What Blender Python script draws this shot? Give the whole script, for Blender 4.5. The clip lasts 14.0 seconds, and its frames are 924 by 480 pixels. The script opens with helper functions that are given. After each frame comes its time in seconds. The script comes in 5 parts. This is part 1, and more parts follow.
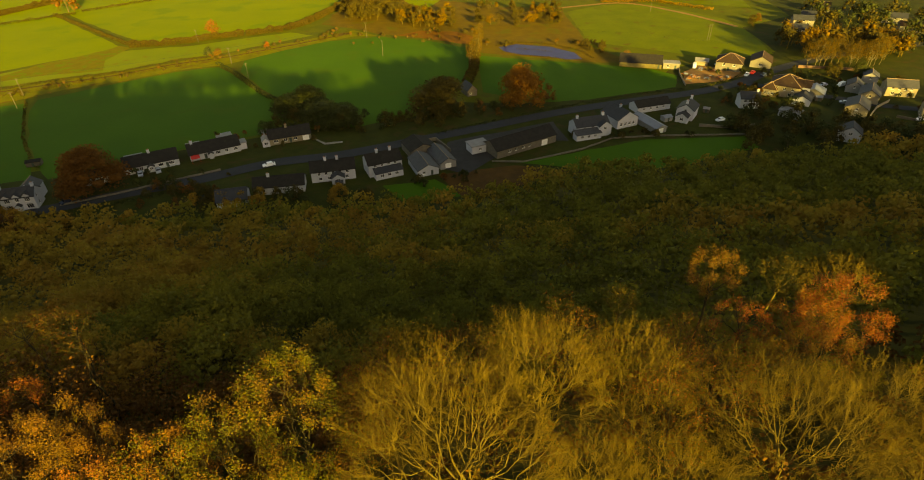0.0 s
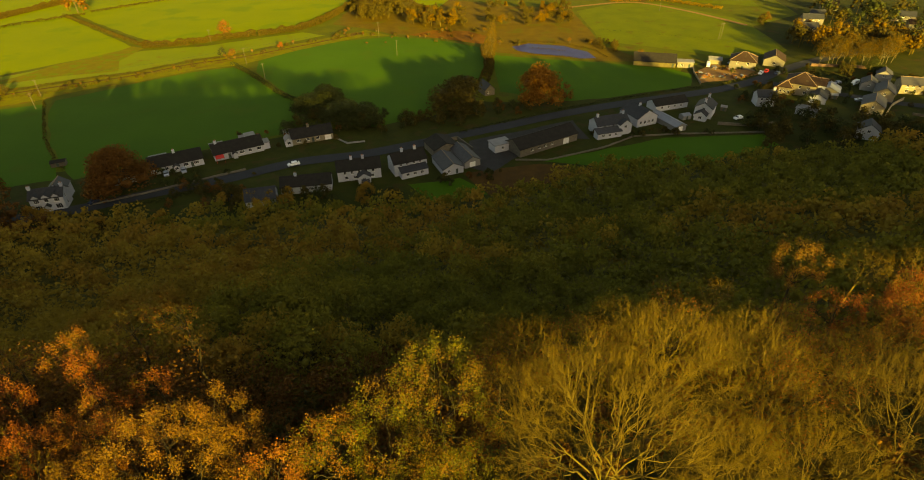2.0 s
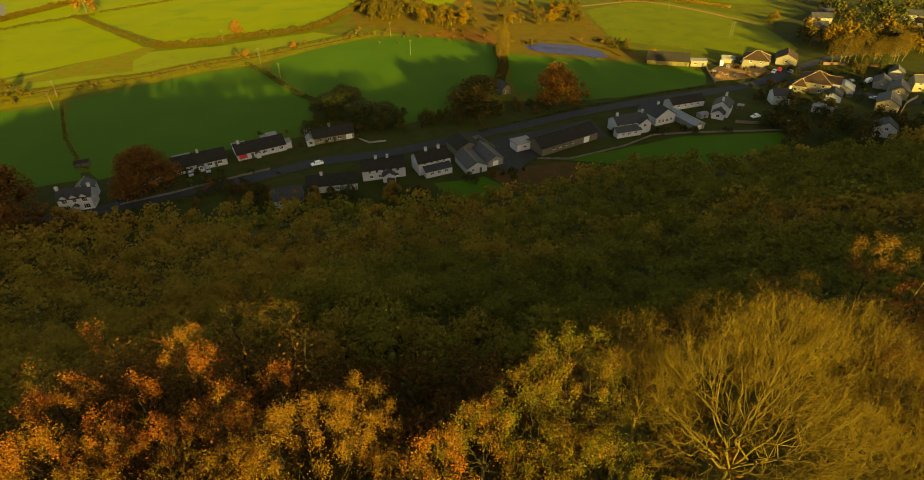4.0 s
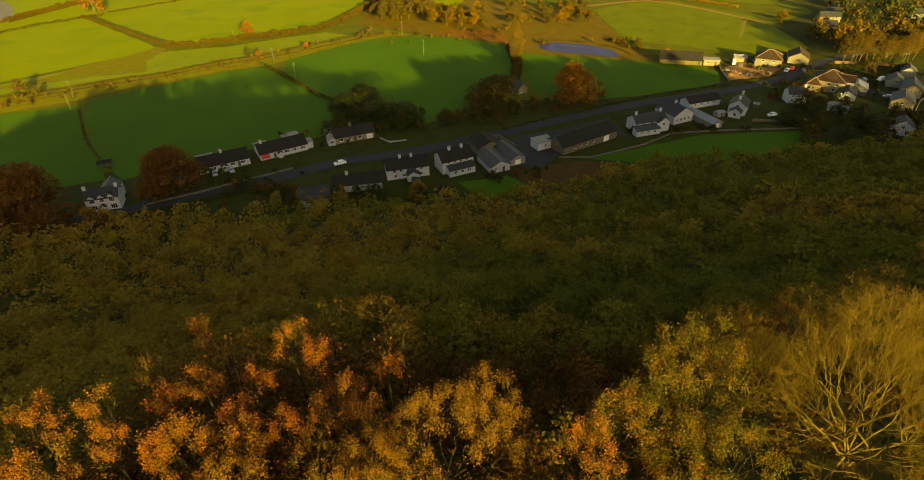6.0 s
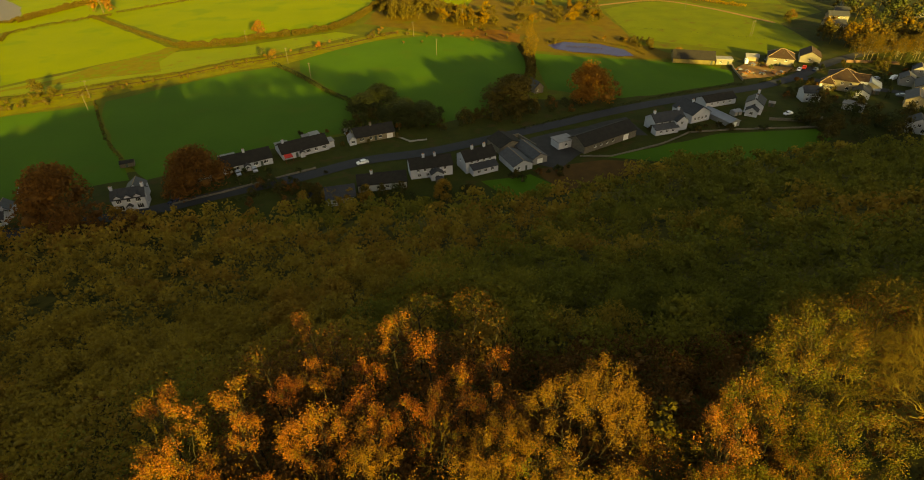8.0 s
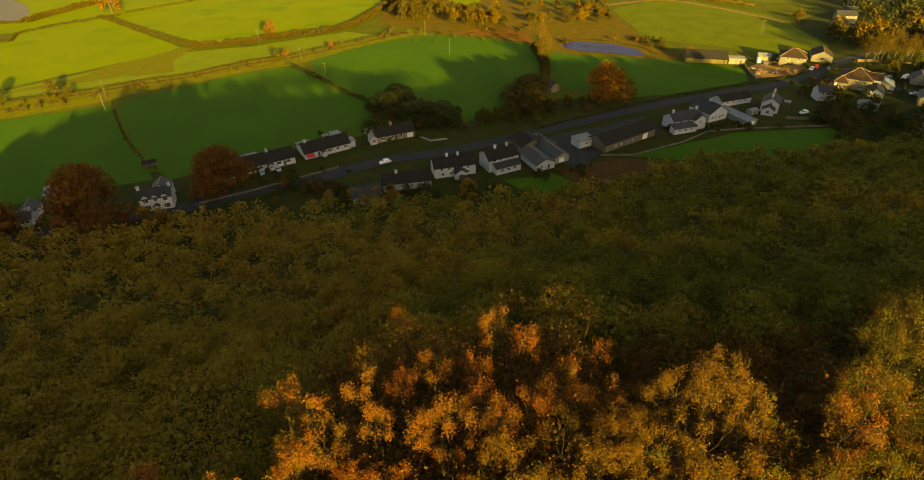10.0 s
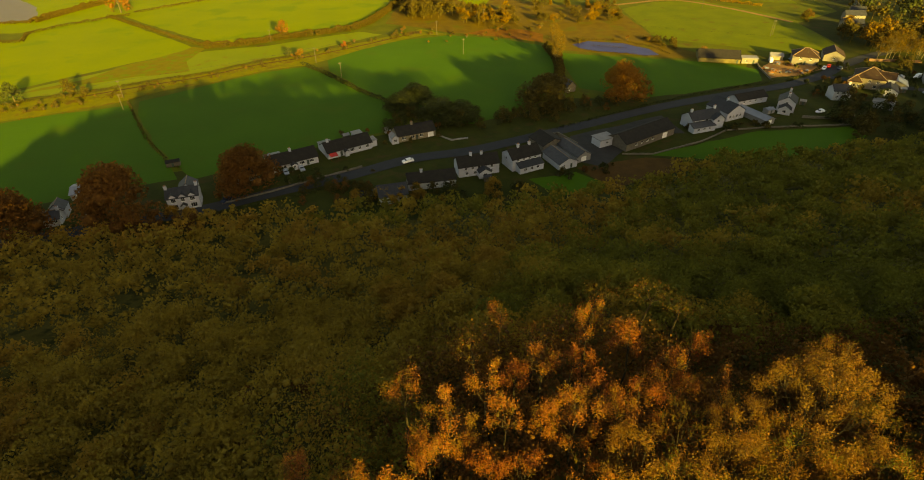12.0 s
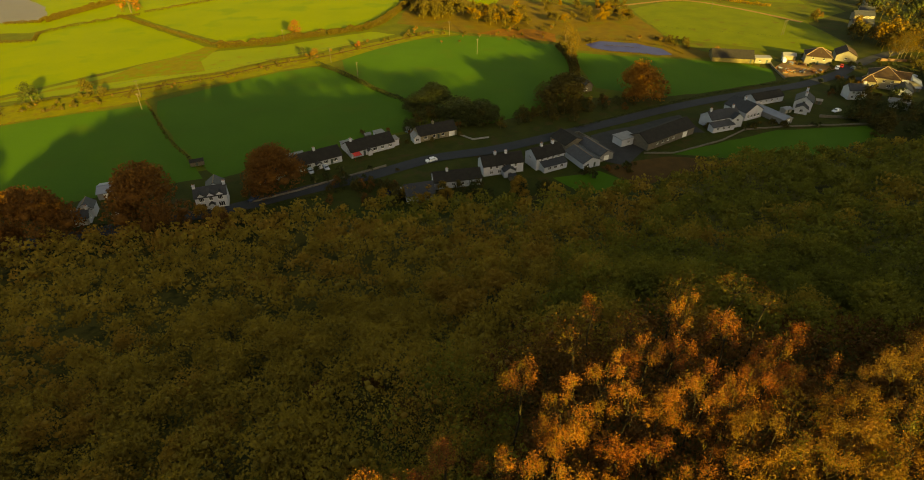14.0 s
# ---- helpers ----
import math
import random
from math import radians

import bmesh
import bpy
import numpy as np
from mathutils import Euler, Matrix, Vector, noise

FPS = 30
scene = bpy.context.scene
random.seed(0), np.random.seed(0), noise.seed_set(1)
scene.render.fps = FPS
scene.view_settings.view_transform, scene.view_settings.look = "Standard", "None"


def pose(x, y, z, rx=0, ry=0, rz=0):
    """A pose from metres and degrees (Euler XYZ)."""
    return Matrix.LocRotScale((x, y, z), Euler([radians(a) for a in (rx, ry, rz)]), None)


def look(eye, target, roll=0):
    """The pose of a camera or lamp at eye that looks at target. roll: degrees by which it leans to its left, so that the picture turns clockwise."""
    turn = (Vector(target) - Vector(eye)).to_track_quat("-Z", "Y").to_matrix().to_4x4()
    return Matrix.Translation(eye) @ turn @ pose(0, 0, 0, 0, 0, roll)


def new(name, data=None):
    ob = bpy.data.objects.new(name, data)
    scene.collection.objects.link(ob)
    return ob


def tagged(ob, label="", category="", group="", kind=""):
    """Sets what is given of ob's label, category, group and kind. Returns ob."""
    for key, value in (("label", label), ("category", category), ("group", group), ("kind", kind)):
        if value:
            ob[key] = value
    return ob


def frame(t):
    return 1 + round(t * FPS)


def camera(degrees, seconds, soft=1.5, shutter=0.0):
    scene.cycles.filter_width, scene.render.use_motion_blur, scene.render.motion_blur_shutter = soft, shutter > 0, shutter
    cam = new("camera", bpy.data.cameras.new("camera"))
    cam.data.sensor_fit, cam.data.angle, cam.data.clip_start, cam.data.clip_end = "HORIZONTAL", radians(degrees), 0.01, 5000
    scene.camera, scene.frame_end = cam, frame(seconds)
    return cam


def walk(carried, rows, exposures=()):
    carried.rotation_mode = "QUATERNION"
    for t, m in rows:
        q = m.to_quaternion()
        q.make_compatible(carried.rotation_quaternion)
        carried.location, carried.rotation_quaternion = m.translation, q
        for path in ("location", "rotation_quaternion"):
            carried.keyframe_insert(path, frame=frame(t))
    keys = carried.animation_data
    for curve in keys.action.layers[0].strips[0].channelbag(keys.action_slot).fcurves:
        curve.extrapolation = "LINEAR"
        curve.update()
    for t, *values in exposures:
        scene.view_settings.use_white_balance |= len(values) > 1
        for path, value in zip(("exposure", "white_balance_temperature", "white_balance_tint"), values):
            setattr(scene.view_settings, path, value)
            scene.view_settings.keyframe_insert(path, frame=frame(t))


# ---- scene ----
# seconds, eye x, y, z, yaw, pitch, roll
PATH = [
    (0.0, 0.02, 0.02, 96.21, 0.002, -35.139, -1.045),
    (0.5, -2.55, -0.34, 96.35, -0.080, -35.152, -1.065),
    (1.0, -5.09, -0.69, 96.50, -0.165, -35.165, -1.083),
    (1.5, -7.63, -1.01, 96.64, -0.251, -35.179, -1.099),
    (2.0, -10.14, -1.33, 96.79, -0.339, -35.193, -1.113),
    (2.5, -12.64, -1.63, 96.94, -0.429, -35.207, -1.125),
    (3.0, -15.13, -1.92, 97.09, -0.520, -35.222, -1.135),
    (3.5, -17.61, -2.20, 97.24, -0.612, -35.236, -1.143),
    (4.0, -20.08, -2.47, 97.39, -0.706, -35.251, -1.149),
    (4.5, -22.55, -2.73, 97.54, -0.800, -35.265, -1.153),
    (5.0, -25.00, -2.98, 97.69, -0.896, -35.280, -1.155),
    (5.5, -27.46, -3.22, 97.83, -0.992, -35.294, -1.155),
    (6.0, -29.91, -3.45, 97.98, -1.089, -35.308, -1.153),
    (6.5, -32.35, -3.67, 98.13, -1.187, -35.321, -1.148),
    (7.0, -34.80, -3.89, 98.27, -1.286, -35.334, -1.142),
    (7.5, -37.25, -4.10, 98.41, -1.384, -35.346, -1.133),
    (8.0, -39.71, -4.30, 98.54, -1.483, -35.357, -1.123),
    (8.5, -42.16, -4.50, 98.68, -1.583, -35.368, -1.110),
    (9.0, -44.63, -4.69, 98.81, -1.682, -35.378, -1.095),
    (9.5, -47.10, -4.88, 98.93, -1.781, -35.387, -1.078),
    (10.0, -49.58, -5.07, 99.05, -1.880, -35.394, -1.059),
    (10.5, -52.08, -5.25, 99.17, -1.979, -35.401, -1.038),
    (11.0, -54.58, -5.44, 99.28, -2.078, -35.406, -1.015),
    (11.5, -57.10, -5.61, 99.38, -2.176, -35.410, -0.990),
    (12.0, -59.64, -5.79, 99.48, -2.273, -35.412, -0.962),
    (12.5, -62.19, -5.97, 99.57, -2.370, -35.413, -0.933),
    (13.0, -64.77, -6.15, 99.66, -2.465, -35.412, -0.901),
    (13.5, -67.36, -6.33, 99.74, -2.560, -35.410, -0.868),
    (14.0, -69.97, -6.51, 99.81, -2.654, -35.405, -0.832),
]


def eye_pose(x, y, z, yaw, pitch, roll):
    return pose(x, y, z, 0, 0, yaw) @ pose(0, 0, 0, 90 + pitch, 0, 0) @ pose(0, 0, 0, 0, 0, roll)


cam = camera(80.0, 14.0, soft=1.0)
EXPOSURE, KELVIN = 2.2, 12500
walk(cam, [(t, eye_pose(*p)) for t, *p in PATH], [(0.0, EXPOSURE - 0.04, KELVIN, 5), (14.0, EXPOSURE + 0.06, KELVIN, 5)])

# ---- light: low autumn sun from behind the hill ----
SUN_WAY = Vector((0.381, -0.899, 0.217)).normalized()
world = bpy.data.worlds.new("sky")
scene.world = world
world.use_nodes = True
wn = world.node_tree.nodes
sky = wn.new("ShaderNodeTexSky")
sky.sky_type, sky.sun_disc = "NISHITA", False
sky.sun_elevation = math.asin(SUN_WAY.z)
sky.sun_rotation = math.atan2(SUN_WAY.x, SUN_WAY.y)
sky.dust_density = 2.0
world.node_tree.links.new(sky.outputs[0], wn["Background"].inputs[0])
wn["Background"].inputs[1].default_value = 0.057
sun = new("sun", bpy.data.lights.new("sun", "SUN"))
sun.data.energy, sun.data.angle, sun.data.color = 3.9, radians(0.45), (1.0, 0.84, 0.28)
sun.matrix_world = look(SUN_WAY * 300, (0, 0, 0))
tagged(sun, kind="structure")

# ---- materials ----


def surface(name, dark, light, size=1.0, rough=0.85, bump=0.0, fine=0.0, metal=0.0, island=0.0, through_light=0.0, stain=None):
    """Two colours mixed by large and fine noise; island: how far each loose piece differs; through_light: share of light let through leaves."""
    m = bpy.data.materials.new(name)
    m.use_nodes = True
    nt = m.node_tree
    n, link = nt.nodes, nt.links.new
    b = n["Principled BSDF"]
    co = n.new("ShaderNodeNewGeometry")
    big = n.new("ShaderNodeTexNoise")
    big.inputs["Scale"].default_value, big.inputs["Detail"].default_value = 1.0 / size, 4
    link(co.outputs["Position"], big.inputs["Vector"])
    fac = big.outputs["Fac"]
    span = n.new("ShaderNodeMapRange")
    span.inputs["From Min"].default_value, span.inputs["From Max"].default_value = 0.32, 0.68
    link(fac, span.inputs["Value"])
    fac = span.outputs["Result"]
    if fine:
        small = n.new("ShaderNodeTexNoise")
        small.inputs["Scale"].default_value, small.inputs["Detail"].default_value = 1.0 / fine, 3
        link(co.outputs["Position"], small.inputs["Vector"])
        mix = n.new("ShaderNodeMix")
        mix.inputs[0].default_value = 0.5
        link(fac, mix.inputs[2]), link(small.outputs["Fac"], mix.inputs[3])
        fac = mix.outputs[0]
    if island:
        mix = n.new("ShaderNodeMix")
        mix.inputs[0].default_value = island
        link(fac, mix.inputs[2]), link(co.outputs["Random Per Island"], mix.inputs[3])
        fac = mix.outputs[0]
    ramp = n.new("ShaderNodeValToRGB")
    ramp.color_ramp.elements[0].color, ramp.color_ramp.elements[1].color = (*dark, 1), (*light, 1)
    link(fac, ramp.inputs[0])
    colour = ramp.outputs[0]
    if stain:
        spots = n.new("ShaderNodeTexNoise")
        spots.inputs["Scale"].default_value, spots.inputs["Detail"].default_value = 1.0 / stain[0], 5
        link(co.outputs["Position"], spots.inputs["Vector"])
        cut = n.new("ShaderNodeMapRange")
        cut.inputs["From Min"].default_value, cut.inputs["From Max"].default_value = stain[2], stain[2] + 0.12
        link(spots.outputs["Fac"], cut.inputs["Value"])
        mix = n.new("ShaderNodeMix")
        mix.data_type = "RGBA"
        link(cut.outputs["Result"], mix.inputs[0]), link(colour, mix.inputs[6])
        mix.inputs[7].default_value = (*stain[1], 1)
        colour = mix.outputs[2]
    link(colour, b.inputs["Base Color"])
    b.inputs["Roughness"].default_value, b.inputs["Metallic"].default_value = rough, metal
    b.inputs["Specular IOR Level"].default_value = 0.25
    if bump:
        bm_ = n.new("ShaderNodeBump")
        bm_.inputs["Strength"].default_value, bm_.inputs["Distance"].default_value = 0.6, bump
        link(fac, bm_.inputs["Height"]), link(bm_.outputs[0], b.inputs["Normal"])
    if through_light:
        tl, add = n.new("ShaderNodeBsdfTranslucent"), n.new("ShaderNodeMixShader")
        link(colour, tl.inputs[0])
        add.inputs[0].default_value = through_light
        link(b.outputs[0], add.inputs[1]), link(tl.outputs[0], add.inputs[2])
        link(add.outputs[0], n["Material Output"].inputs[0])
    return m


M = {}
M["litter"] = surface("leaf_litter", (0.0585, 0.0495, 0.0104), (0.1105, 0.087, 0.0169), 6, 0.95, 0.3, 0.8, stain=(4, (0.028, 0.030, 0.006), 0.5))
M["rough_grass"] = surface("rough_grass", (0.075, 0.085, 0.005), (0.165, 0.145, 0.008), 5, 0.95, 0.2, 0.9, stain=(9, (0.10, 0.06, 0.008), 0.56))
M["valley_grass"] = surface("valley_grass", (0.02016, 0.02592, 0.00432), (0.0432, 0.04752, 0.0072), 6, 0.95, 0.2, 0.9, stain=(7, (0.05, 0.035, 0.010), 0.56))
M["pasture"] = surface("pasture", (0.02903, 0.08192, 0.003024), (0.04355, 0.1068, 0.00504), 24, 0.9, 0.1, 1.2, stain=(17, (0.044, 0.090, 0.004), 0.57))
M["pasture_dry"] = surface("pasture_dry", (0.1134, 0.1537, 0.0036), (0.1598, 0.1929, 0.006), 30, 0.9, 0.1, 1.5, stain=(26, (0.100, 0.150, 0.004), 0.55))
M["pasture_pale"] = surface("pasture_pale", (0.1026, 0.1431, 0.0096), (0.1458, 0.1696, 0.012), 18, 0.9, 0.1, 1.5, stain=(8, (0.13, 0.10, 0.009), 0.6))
M["heath"] = surface("heath", (0.0715, 0.0442, 0.0052), (0.1365, 0.091, 0.0078), 7, 0.95, 0.3, 1.0, stain=(14, (0.08, 0.08, 0.006), 0.56))
M["bracken"] = surface("bracken", (0.05, 0.025, 0.008), (0.10, 0.05, 0.012), 5, 0.95, 0.3, 0.7)
M["meadow"] = surface("meadow", (0.05022, 0.06311, 0.004144), (0.09563, 0.1025, 0.007253), 9, 0.95, 0.2, 1.0, stain=(12, (0.075, 0.05, 0.008), 0.58))
M["rust_bracken"] = surface("rust_bracken", (0.110, 0.045, 0.006), (0.185, 0.080, 0.009), 5, 0.95, 0.3, 0.8, stain=(9, (0.09, 0.065, 0.007), 0.58))
M["rushes"] = surface("rushes", (0.100, 0.090, 0.005), (0.145, 0.120, 0.007), 4, 0.95, 0.2, 0.8, stain=(5, (0.095, 0.13, 0.005), 0.5))
M["flood"] = surface("flood_water", (0.08925, 0.0697, 0.0406), (0.1232, 0.09775, 0.056), 30, 0.5, 0.0, 4.0)
M["ridge"] = surface("ridge_tile", (0.20, 0.13, 0.085), (0.29, 0.20, 0.13), 0.8, 0.85, 0.0, 0.2)
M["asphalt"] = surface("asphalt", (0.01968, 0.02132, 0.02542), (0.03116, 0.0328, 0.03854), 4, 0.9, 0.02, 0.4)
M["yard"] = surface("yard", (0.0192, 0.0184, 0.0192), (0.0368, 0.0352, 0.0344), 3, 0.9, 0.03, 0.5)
M["dirt"] = surface("dirt", (0.16, 0.08, 0.03), (0.28, 0.15, 0.05), 3, 0.95, 0.1, 0.6)
# White render, lightened and blued in colour to suit walls in shade.
M["render_white"] = surface("white_render_shade_tint", (0.3588, 0.3783, 0.4368), (0.4524, 0.4719, 0.5304), 2.5, 0.85, 0.0, 0.3, stain=(1.4, (0.40, 0.385, 0.35), 0.62))
# Sunlit render: darkened in its colour to hold back the sun's glare.
M["render_sun_dimmed"] = surface("sunlit_render_dimmed", (0.1446, 0.1343, 0.1068), (0.1962, 0.1825, 0.1446), 2.5, 0.9, 0.0, 0.3, stain=(1.4, (0.24, 0.20, 0.14), 0.62))
M["render_cream"] = surface("cream_render", (0.1948, 0.166, 0.1118), (0.249, 0.2129, 0.1443), 2.5, 0.85, 0.0, 0.3, stain=(1.4, (0.5, 0.42, 0.28), 0.62))
M["render_grey"] = surface("grey_render", (0.192, 0.188, 0.184), (0.264, 0.256, 0.248), 2.0, 0.9, 0.0, 0.3)
M["stone"] = surface("stone_wall", (0.08, 0.07, 0.055), (0.17, 0.15, 0.12), 0.8, 0.9, 0.02, 0.2)
M["slate"] = surface("slate", (0.0208, 0.0224, 0.0272), (0.04, 0.0424, 0.0496), 1.2, 0.7, 0.02, 0.25, stain=(2.2, (0.036, 0.038, 0.030), 0.62))
M["slate_blue"] = surface("slate_blue", (0.0328, 0.03444, 0.041), (0.05904, 0.05986, 0.06724), 1.2, 0.65, 0.02, 0.25)
M["tile_brown"] = surface("tile_brown", (0.02592, 0.01426, 0.009072), (0.04536, 0.02506, 0.01555), 1.4, 0.85, 0.02, 0.3, stain=(2.0, (0.06, 0.05, 0.03), 0.62))
M["tile_dark"] = surface("tile_dark", (0.012, 0.011, 0.010), (0.026, 0.023, 0.020), 1.4, 0.95, 0.02, 0.3, stain=(2.0, (0.024, 0.026, 0.016), 0.62))
M["felt"] = surface("roof_felt", (0.16, 0.16, 0.168), (0.232, 0.232, 0.24), 1.5, 0.9, 0.0, 0.3)
M["sheet_roof"] = surface("sheet_roof", (0.135, 0.1537, 0.195), (0.1875, 0.21, 0.2625), 2.0, 0.5, 0.0, 0.4)
M["rust"] = surface("rust", (0.16, 0.06, 0.02), (0.30, 0.12, 0.04), 0.8, 0.9, 0.02, 0.2)
M["upvc"] = surface("white_frame", (0.72, 0.72, 0.70), (0.8, 0.8, 0.78), 1.0, 0.5)
M["timber"] = surface("weathered_timber", (0.10, 0.085, 0.035), (0.17, 0.14, 0.06), 1.5, 0.9, 0.02, 0.3)
M["brick"] = surface("brick", (0.10, 0.06, 0.04), (0.17, 0.10, 0.07), 0.4, 0.9, 0.01, 0.1)
M["clay"] = surface("clay_pot", (0.28, 0.12, 0.06), (0.36, 0.17, 0.09), 0.3, 0.8)
M["glass"] = surface("window_glass", (0.012, 0.014, 0.016), (0.02, 0.022, 0.025), 1.0, 0.08)
M["wood"] = surface("pole_wood", (0.065, 0.055, 0.04), (0.13, 0.11, 0.08), 0.5, 0.9, 0.0, 0.1)
M["door"] = surface("door_paint", (0.03, 0.05, 0.04), (0.05, 0.07, 0.06), 1.0, 0.5)
M["red"] = surface("red_paint", (0.40, 0.02, 0.015), (0.5, 0.03, 0.02), 1.0, 0.35)
M["car_white"] = surface("car_white", (0.75, 0.76, 0.78), (0.82, 0.82, 0.84), 2.0, 0.25)
M["car_dark"] = surface("car_dark", (0.02, 0.03, 0.06), (0.03, 0.04, 0.08), 2.0, 0.25)
M["car_blue"] = surface("car_silver", (0.35, 0.38, 0.44), (0.42, 0.45, 0.5), 2.0, 0.25, 0, 0, 0.5)
M["rubber"] = surface("rubber", (0.015, 0.015, 0.015), (0.03, 0.03, 0.03), 0.5, 0.9)
M["wool"] = surface("wool", (0.55, 0.52, 0.45), (0.68, 0.66, 0.58), 0.4, 0.95)
M["bark"] = surface("bark", (0.016, 0.012, 0.005), (0.034, 0.025, 0.009), 0.6, 0.95, 0.02, 0.15)
M["twig"] = surface("pale_twig", (0.062, 0.041, 0.005), (0.122, 0.081, 0.009), 1.5, 0.9, island=0.5)
M["bark_pale"] = surface("pale_bark", (0.070, 0.050, 0.010), (0.13, 0.094, 0.018), 0.8, 0.95, 0.02, 0.15)
M["bark_dark"] = surface("dark_bark", (0.05, 0.04, 0.02), (0.10, 0.08, 0.04), 0.8, 0.95)
M["birch"] = surface("pale_stem", (0.102, 0.087, 0.048), (0.18, 0.156, 0.09), 0.8, 0.9, 0.02, 0.15)
M["leaf_gold"] = surface("gold_leaf", (0.08625, 0.04255, 0.0069), (0.1725, 0.092, 0.01265), 1.6, 0.7, island=0.6, through_light=0.25)
M["leaf_amber"] = surface("amber_leaf", (0.102, 0.0408, 0.0072), (0.198, 0.0864, 0.0132), 1.6, 0.7, island=0.6, through_light=0.25)
M["leaf_orange"] = surface("orange_leaf", (0.12, 0.0372, 0.0084), (0.258, 0.0864, 0.0156), 1.6, 0.7, island=0.6, through_light=0.25)
M["leaf_red"] = surface("red_leaf", (0.115, 0.0275, 0.00625), (0.2313, 0.0625, 0.01125), 1.6, 0.7, island=0.6, through_light=0.25)
M["leaf_green"] = surface("green_leaf", (0.036, 0.042, 0.004), (0.100, 0.086, 0.006), 1.6, 0.7, island=0.6, through_light=0.25)
# Wood leaves, brown, olive, dark and rust: colour lightened to lift the shade.
M["leaf_brown_lifted"] = surface("brown_leaf_lifted", (0.2017, 0.1352, 0.02033), (0.2847, 0.1883, 0.0271), 7.0, 0.9, island=0.25, through_light=0.4)
# The brown leaf without that lift, for trees standing in the sun.
M["leaf_tan"] = surface("tan_leaf", (0.095, 0.050, 0.004), (0.17, 0.092, 0.006), 1.6, 0.8, island=0.6, through_light=0.25)
M["leaf_copper"] = surface("copper_leaf", (0.150, 0.062, 0.007), (0.270, 0.115, 0.012), 2.0, 0.8, island=0.35, through_light=0.25)
M["leaf_scrub"] = surface("scrub_leaf", (0.04, 0.0288, 0.004), (0.0864, 0.0592, 0.0056), 1.6, 0.8, island=0.6, through_light=0.25)
# Olive, dark and rust likewise carry extra light for the shaded slope.
M["leaf_olive_lifted"] = surface("olive_leaf_lifted", (0.1306, 0.1107, 0.01456), (0.1915, 0.1608, 0.02081), 7.0, 0.9, island=0.25, through_light=0.4)
M["leaf_dark_lifted"] = surface("dark_leaf_lifted", (0.1019, 0.09867, 0.01321), (0.1549, 0.1425, 0.01888), 7.0, 0.9, island=0.25, through_light=0.4)
M["leaf_rust"] = surface("rust_leaf_lifted", (0.2119, 0.1231, 0.01898), (0.2967, 0.1714, 0.02575), 7.0, 0.9, island=0.25, through_light=0.4)
M["leaf_maroon"] = surface("maroon_leaf", (0.085, 0.036, 0.006), (0.165, 0.070, 0.010), 2.0, 0.8, island=0.35, through_light=0.25)
M["leaf_evergreen"] = surface("evergreen_leaf", (0.018, 0.026, 0.005), (0.05, 0.058, 0.009), 2.0, 0.8, island=0.5, through_light=0.15)
M["leaf_hedge"] = surface("hedge_leaf", (0.0306, 0.0255, 0.0034), (0.085, 0.0612, 0.0051), 2.0, 0.8, island=0.5, through_light=0.2)
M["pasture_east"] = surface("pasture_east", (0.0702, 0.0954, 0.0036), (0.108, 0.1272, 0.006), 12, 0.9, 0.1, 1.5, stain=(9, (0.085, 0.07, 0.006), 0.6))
# Sky reflection is put into the pond's base blue; its specular is nearly off.
M["water"] = surface("pond_water_sky_blue", (0.021, 0.021, 0.102), (0.028, 0.0294, 0.136), 5.0, 0.3)
M["water"].node_tree.nodes["Principled BSDF"].inputs["Specular IOR Level"].default_value = 0.04

for turf in ("pasture", "pasture_dry", "pasture_pale", "pasture_east", "meadow", "rough_grass", "heath", "valley_grass", "rushes", "rust_bracken", "bracken", "litter"):
    M[turf].node_tree.nodes["Principled BSDF"].inputs["Specular IOR Level"].default_value = 0.10

# ---- helpers for things ----


def part(name, data, material, parent=None, label=""):
    """A bmesh or a mesh as one object, under a thing where one is given."""
    if isinstance(data, bmesh.types.BMesh):
        me = bpy.data.meshes.new(name)
        data.to_mesh(me)
        data.free()
    else:
        me = data
    if material is not None and not me.materials:
        me.materials.append(material)
    ob = new(name, me)
    ob.parent = parent
    if label:
        ob["label"] = label
    return ob


def thing(name, label, category, m=None, group="", kind=""):
    ob = new(name)
    ob.empty_display_size = 0.3
    if m is not None:
        ob.matrix_world = m
    return tagged(ob, label, category, group, kind)


def faces_mesh(name, verts, faces, mats=(), index=None):
    """A mesh from arrays: verts (n, 3), faces (m, 3 or 4)."""
    verts, faces = np.asarray(verts, np.float32), np.asarray(faces, np.int32)
    me = bpy.data.meshes.new(name)
    me.vertices.add(len(verts))
    me.vertices.foreach_set("co", verts.ravel())
    me.loops.add(faces.size)
    me.loops.foreach_set("vertex_index", faces.ravel())
    me.polygons.add(len(faces))
    me.polygons.foreach_set("loop_start", np.arange(0, faces.size, faces.shape[1], dtype=np.int32))
    for m in mats:
        me.materials.append(m)
    if index is not None:
        me.polygons.foreach_set("material_index", np.asarray(index, np.int32))
    me.update(calc_edges=True)
    return me


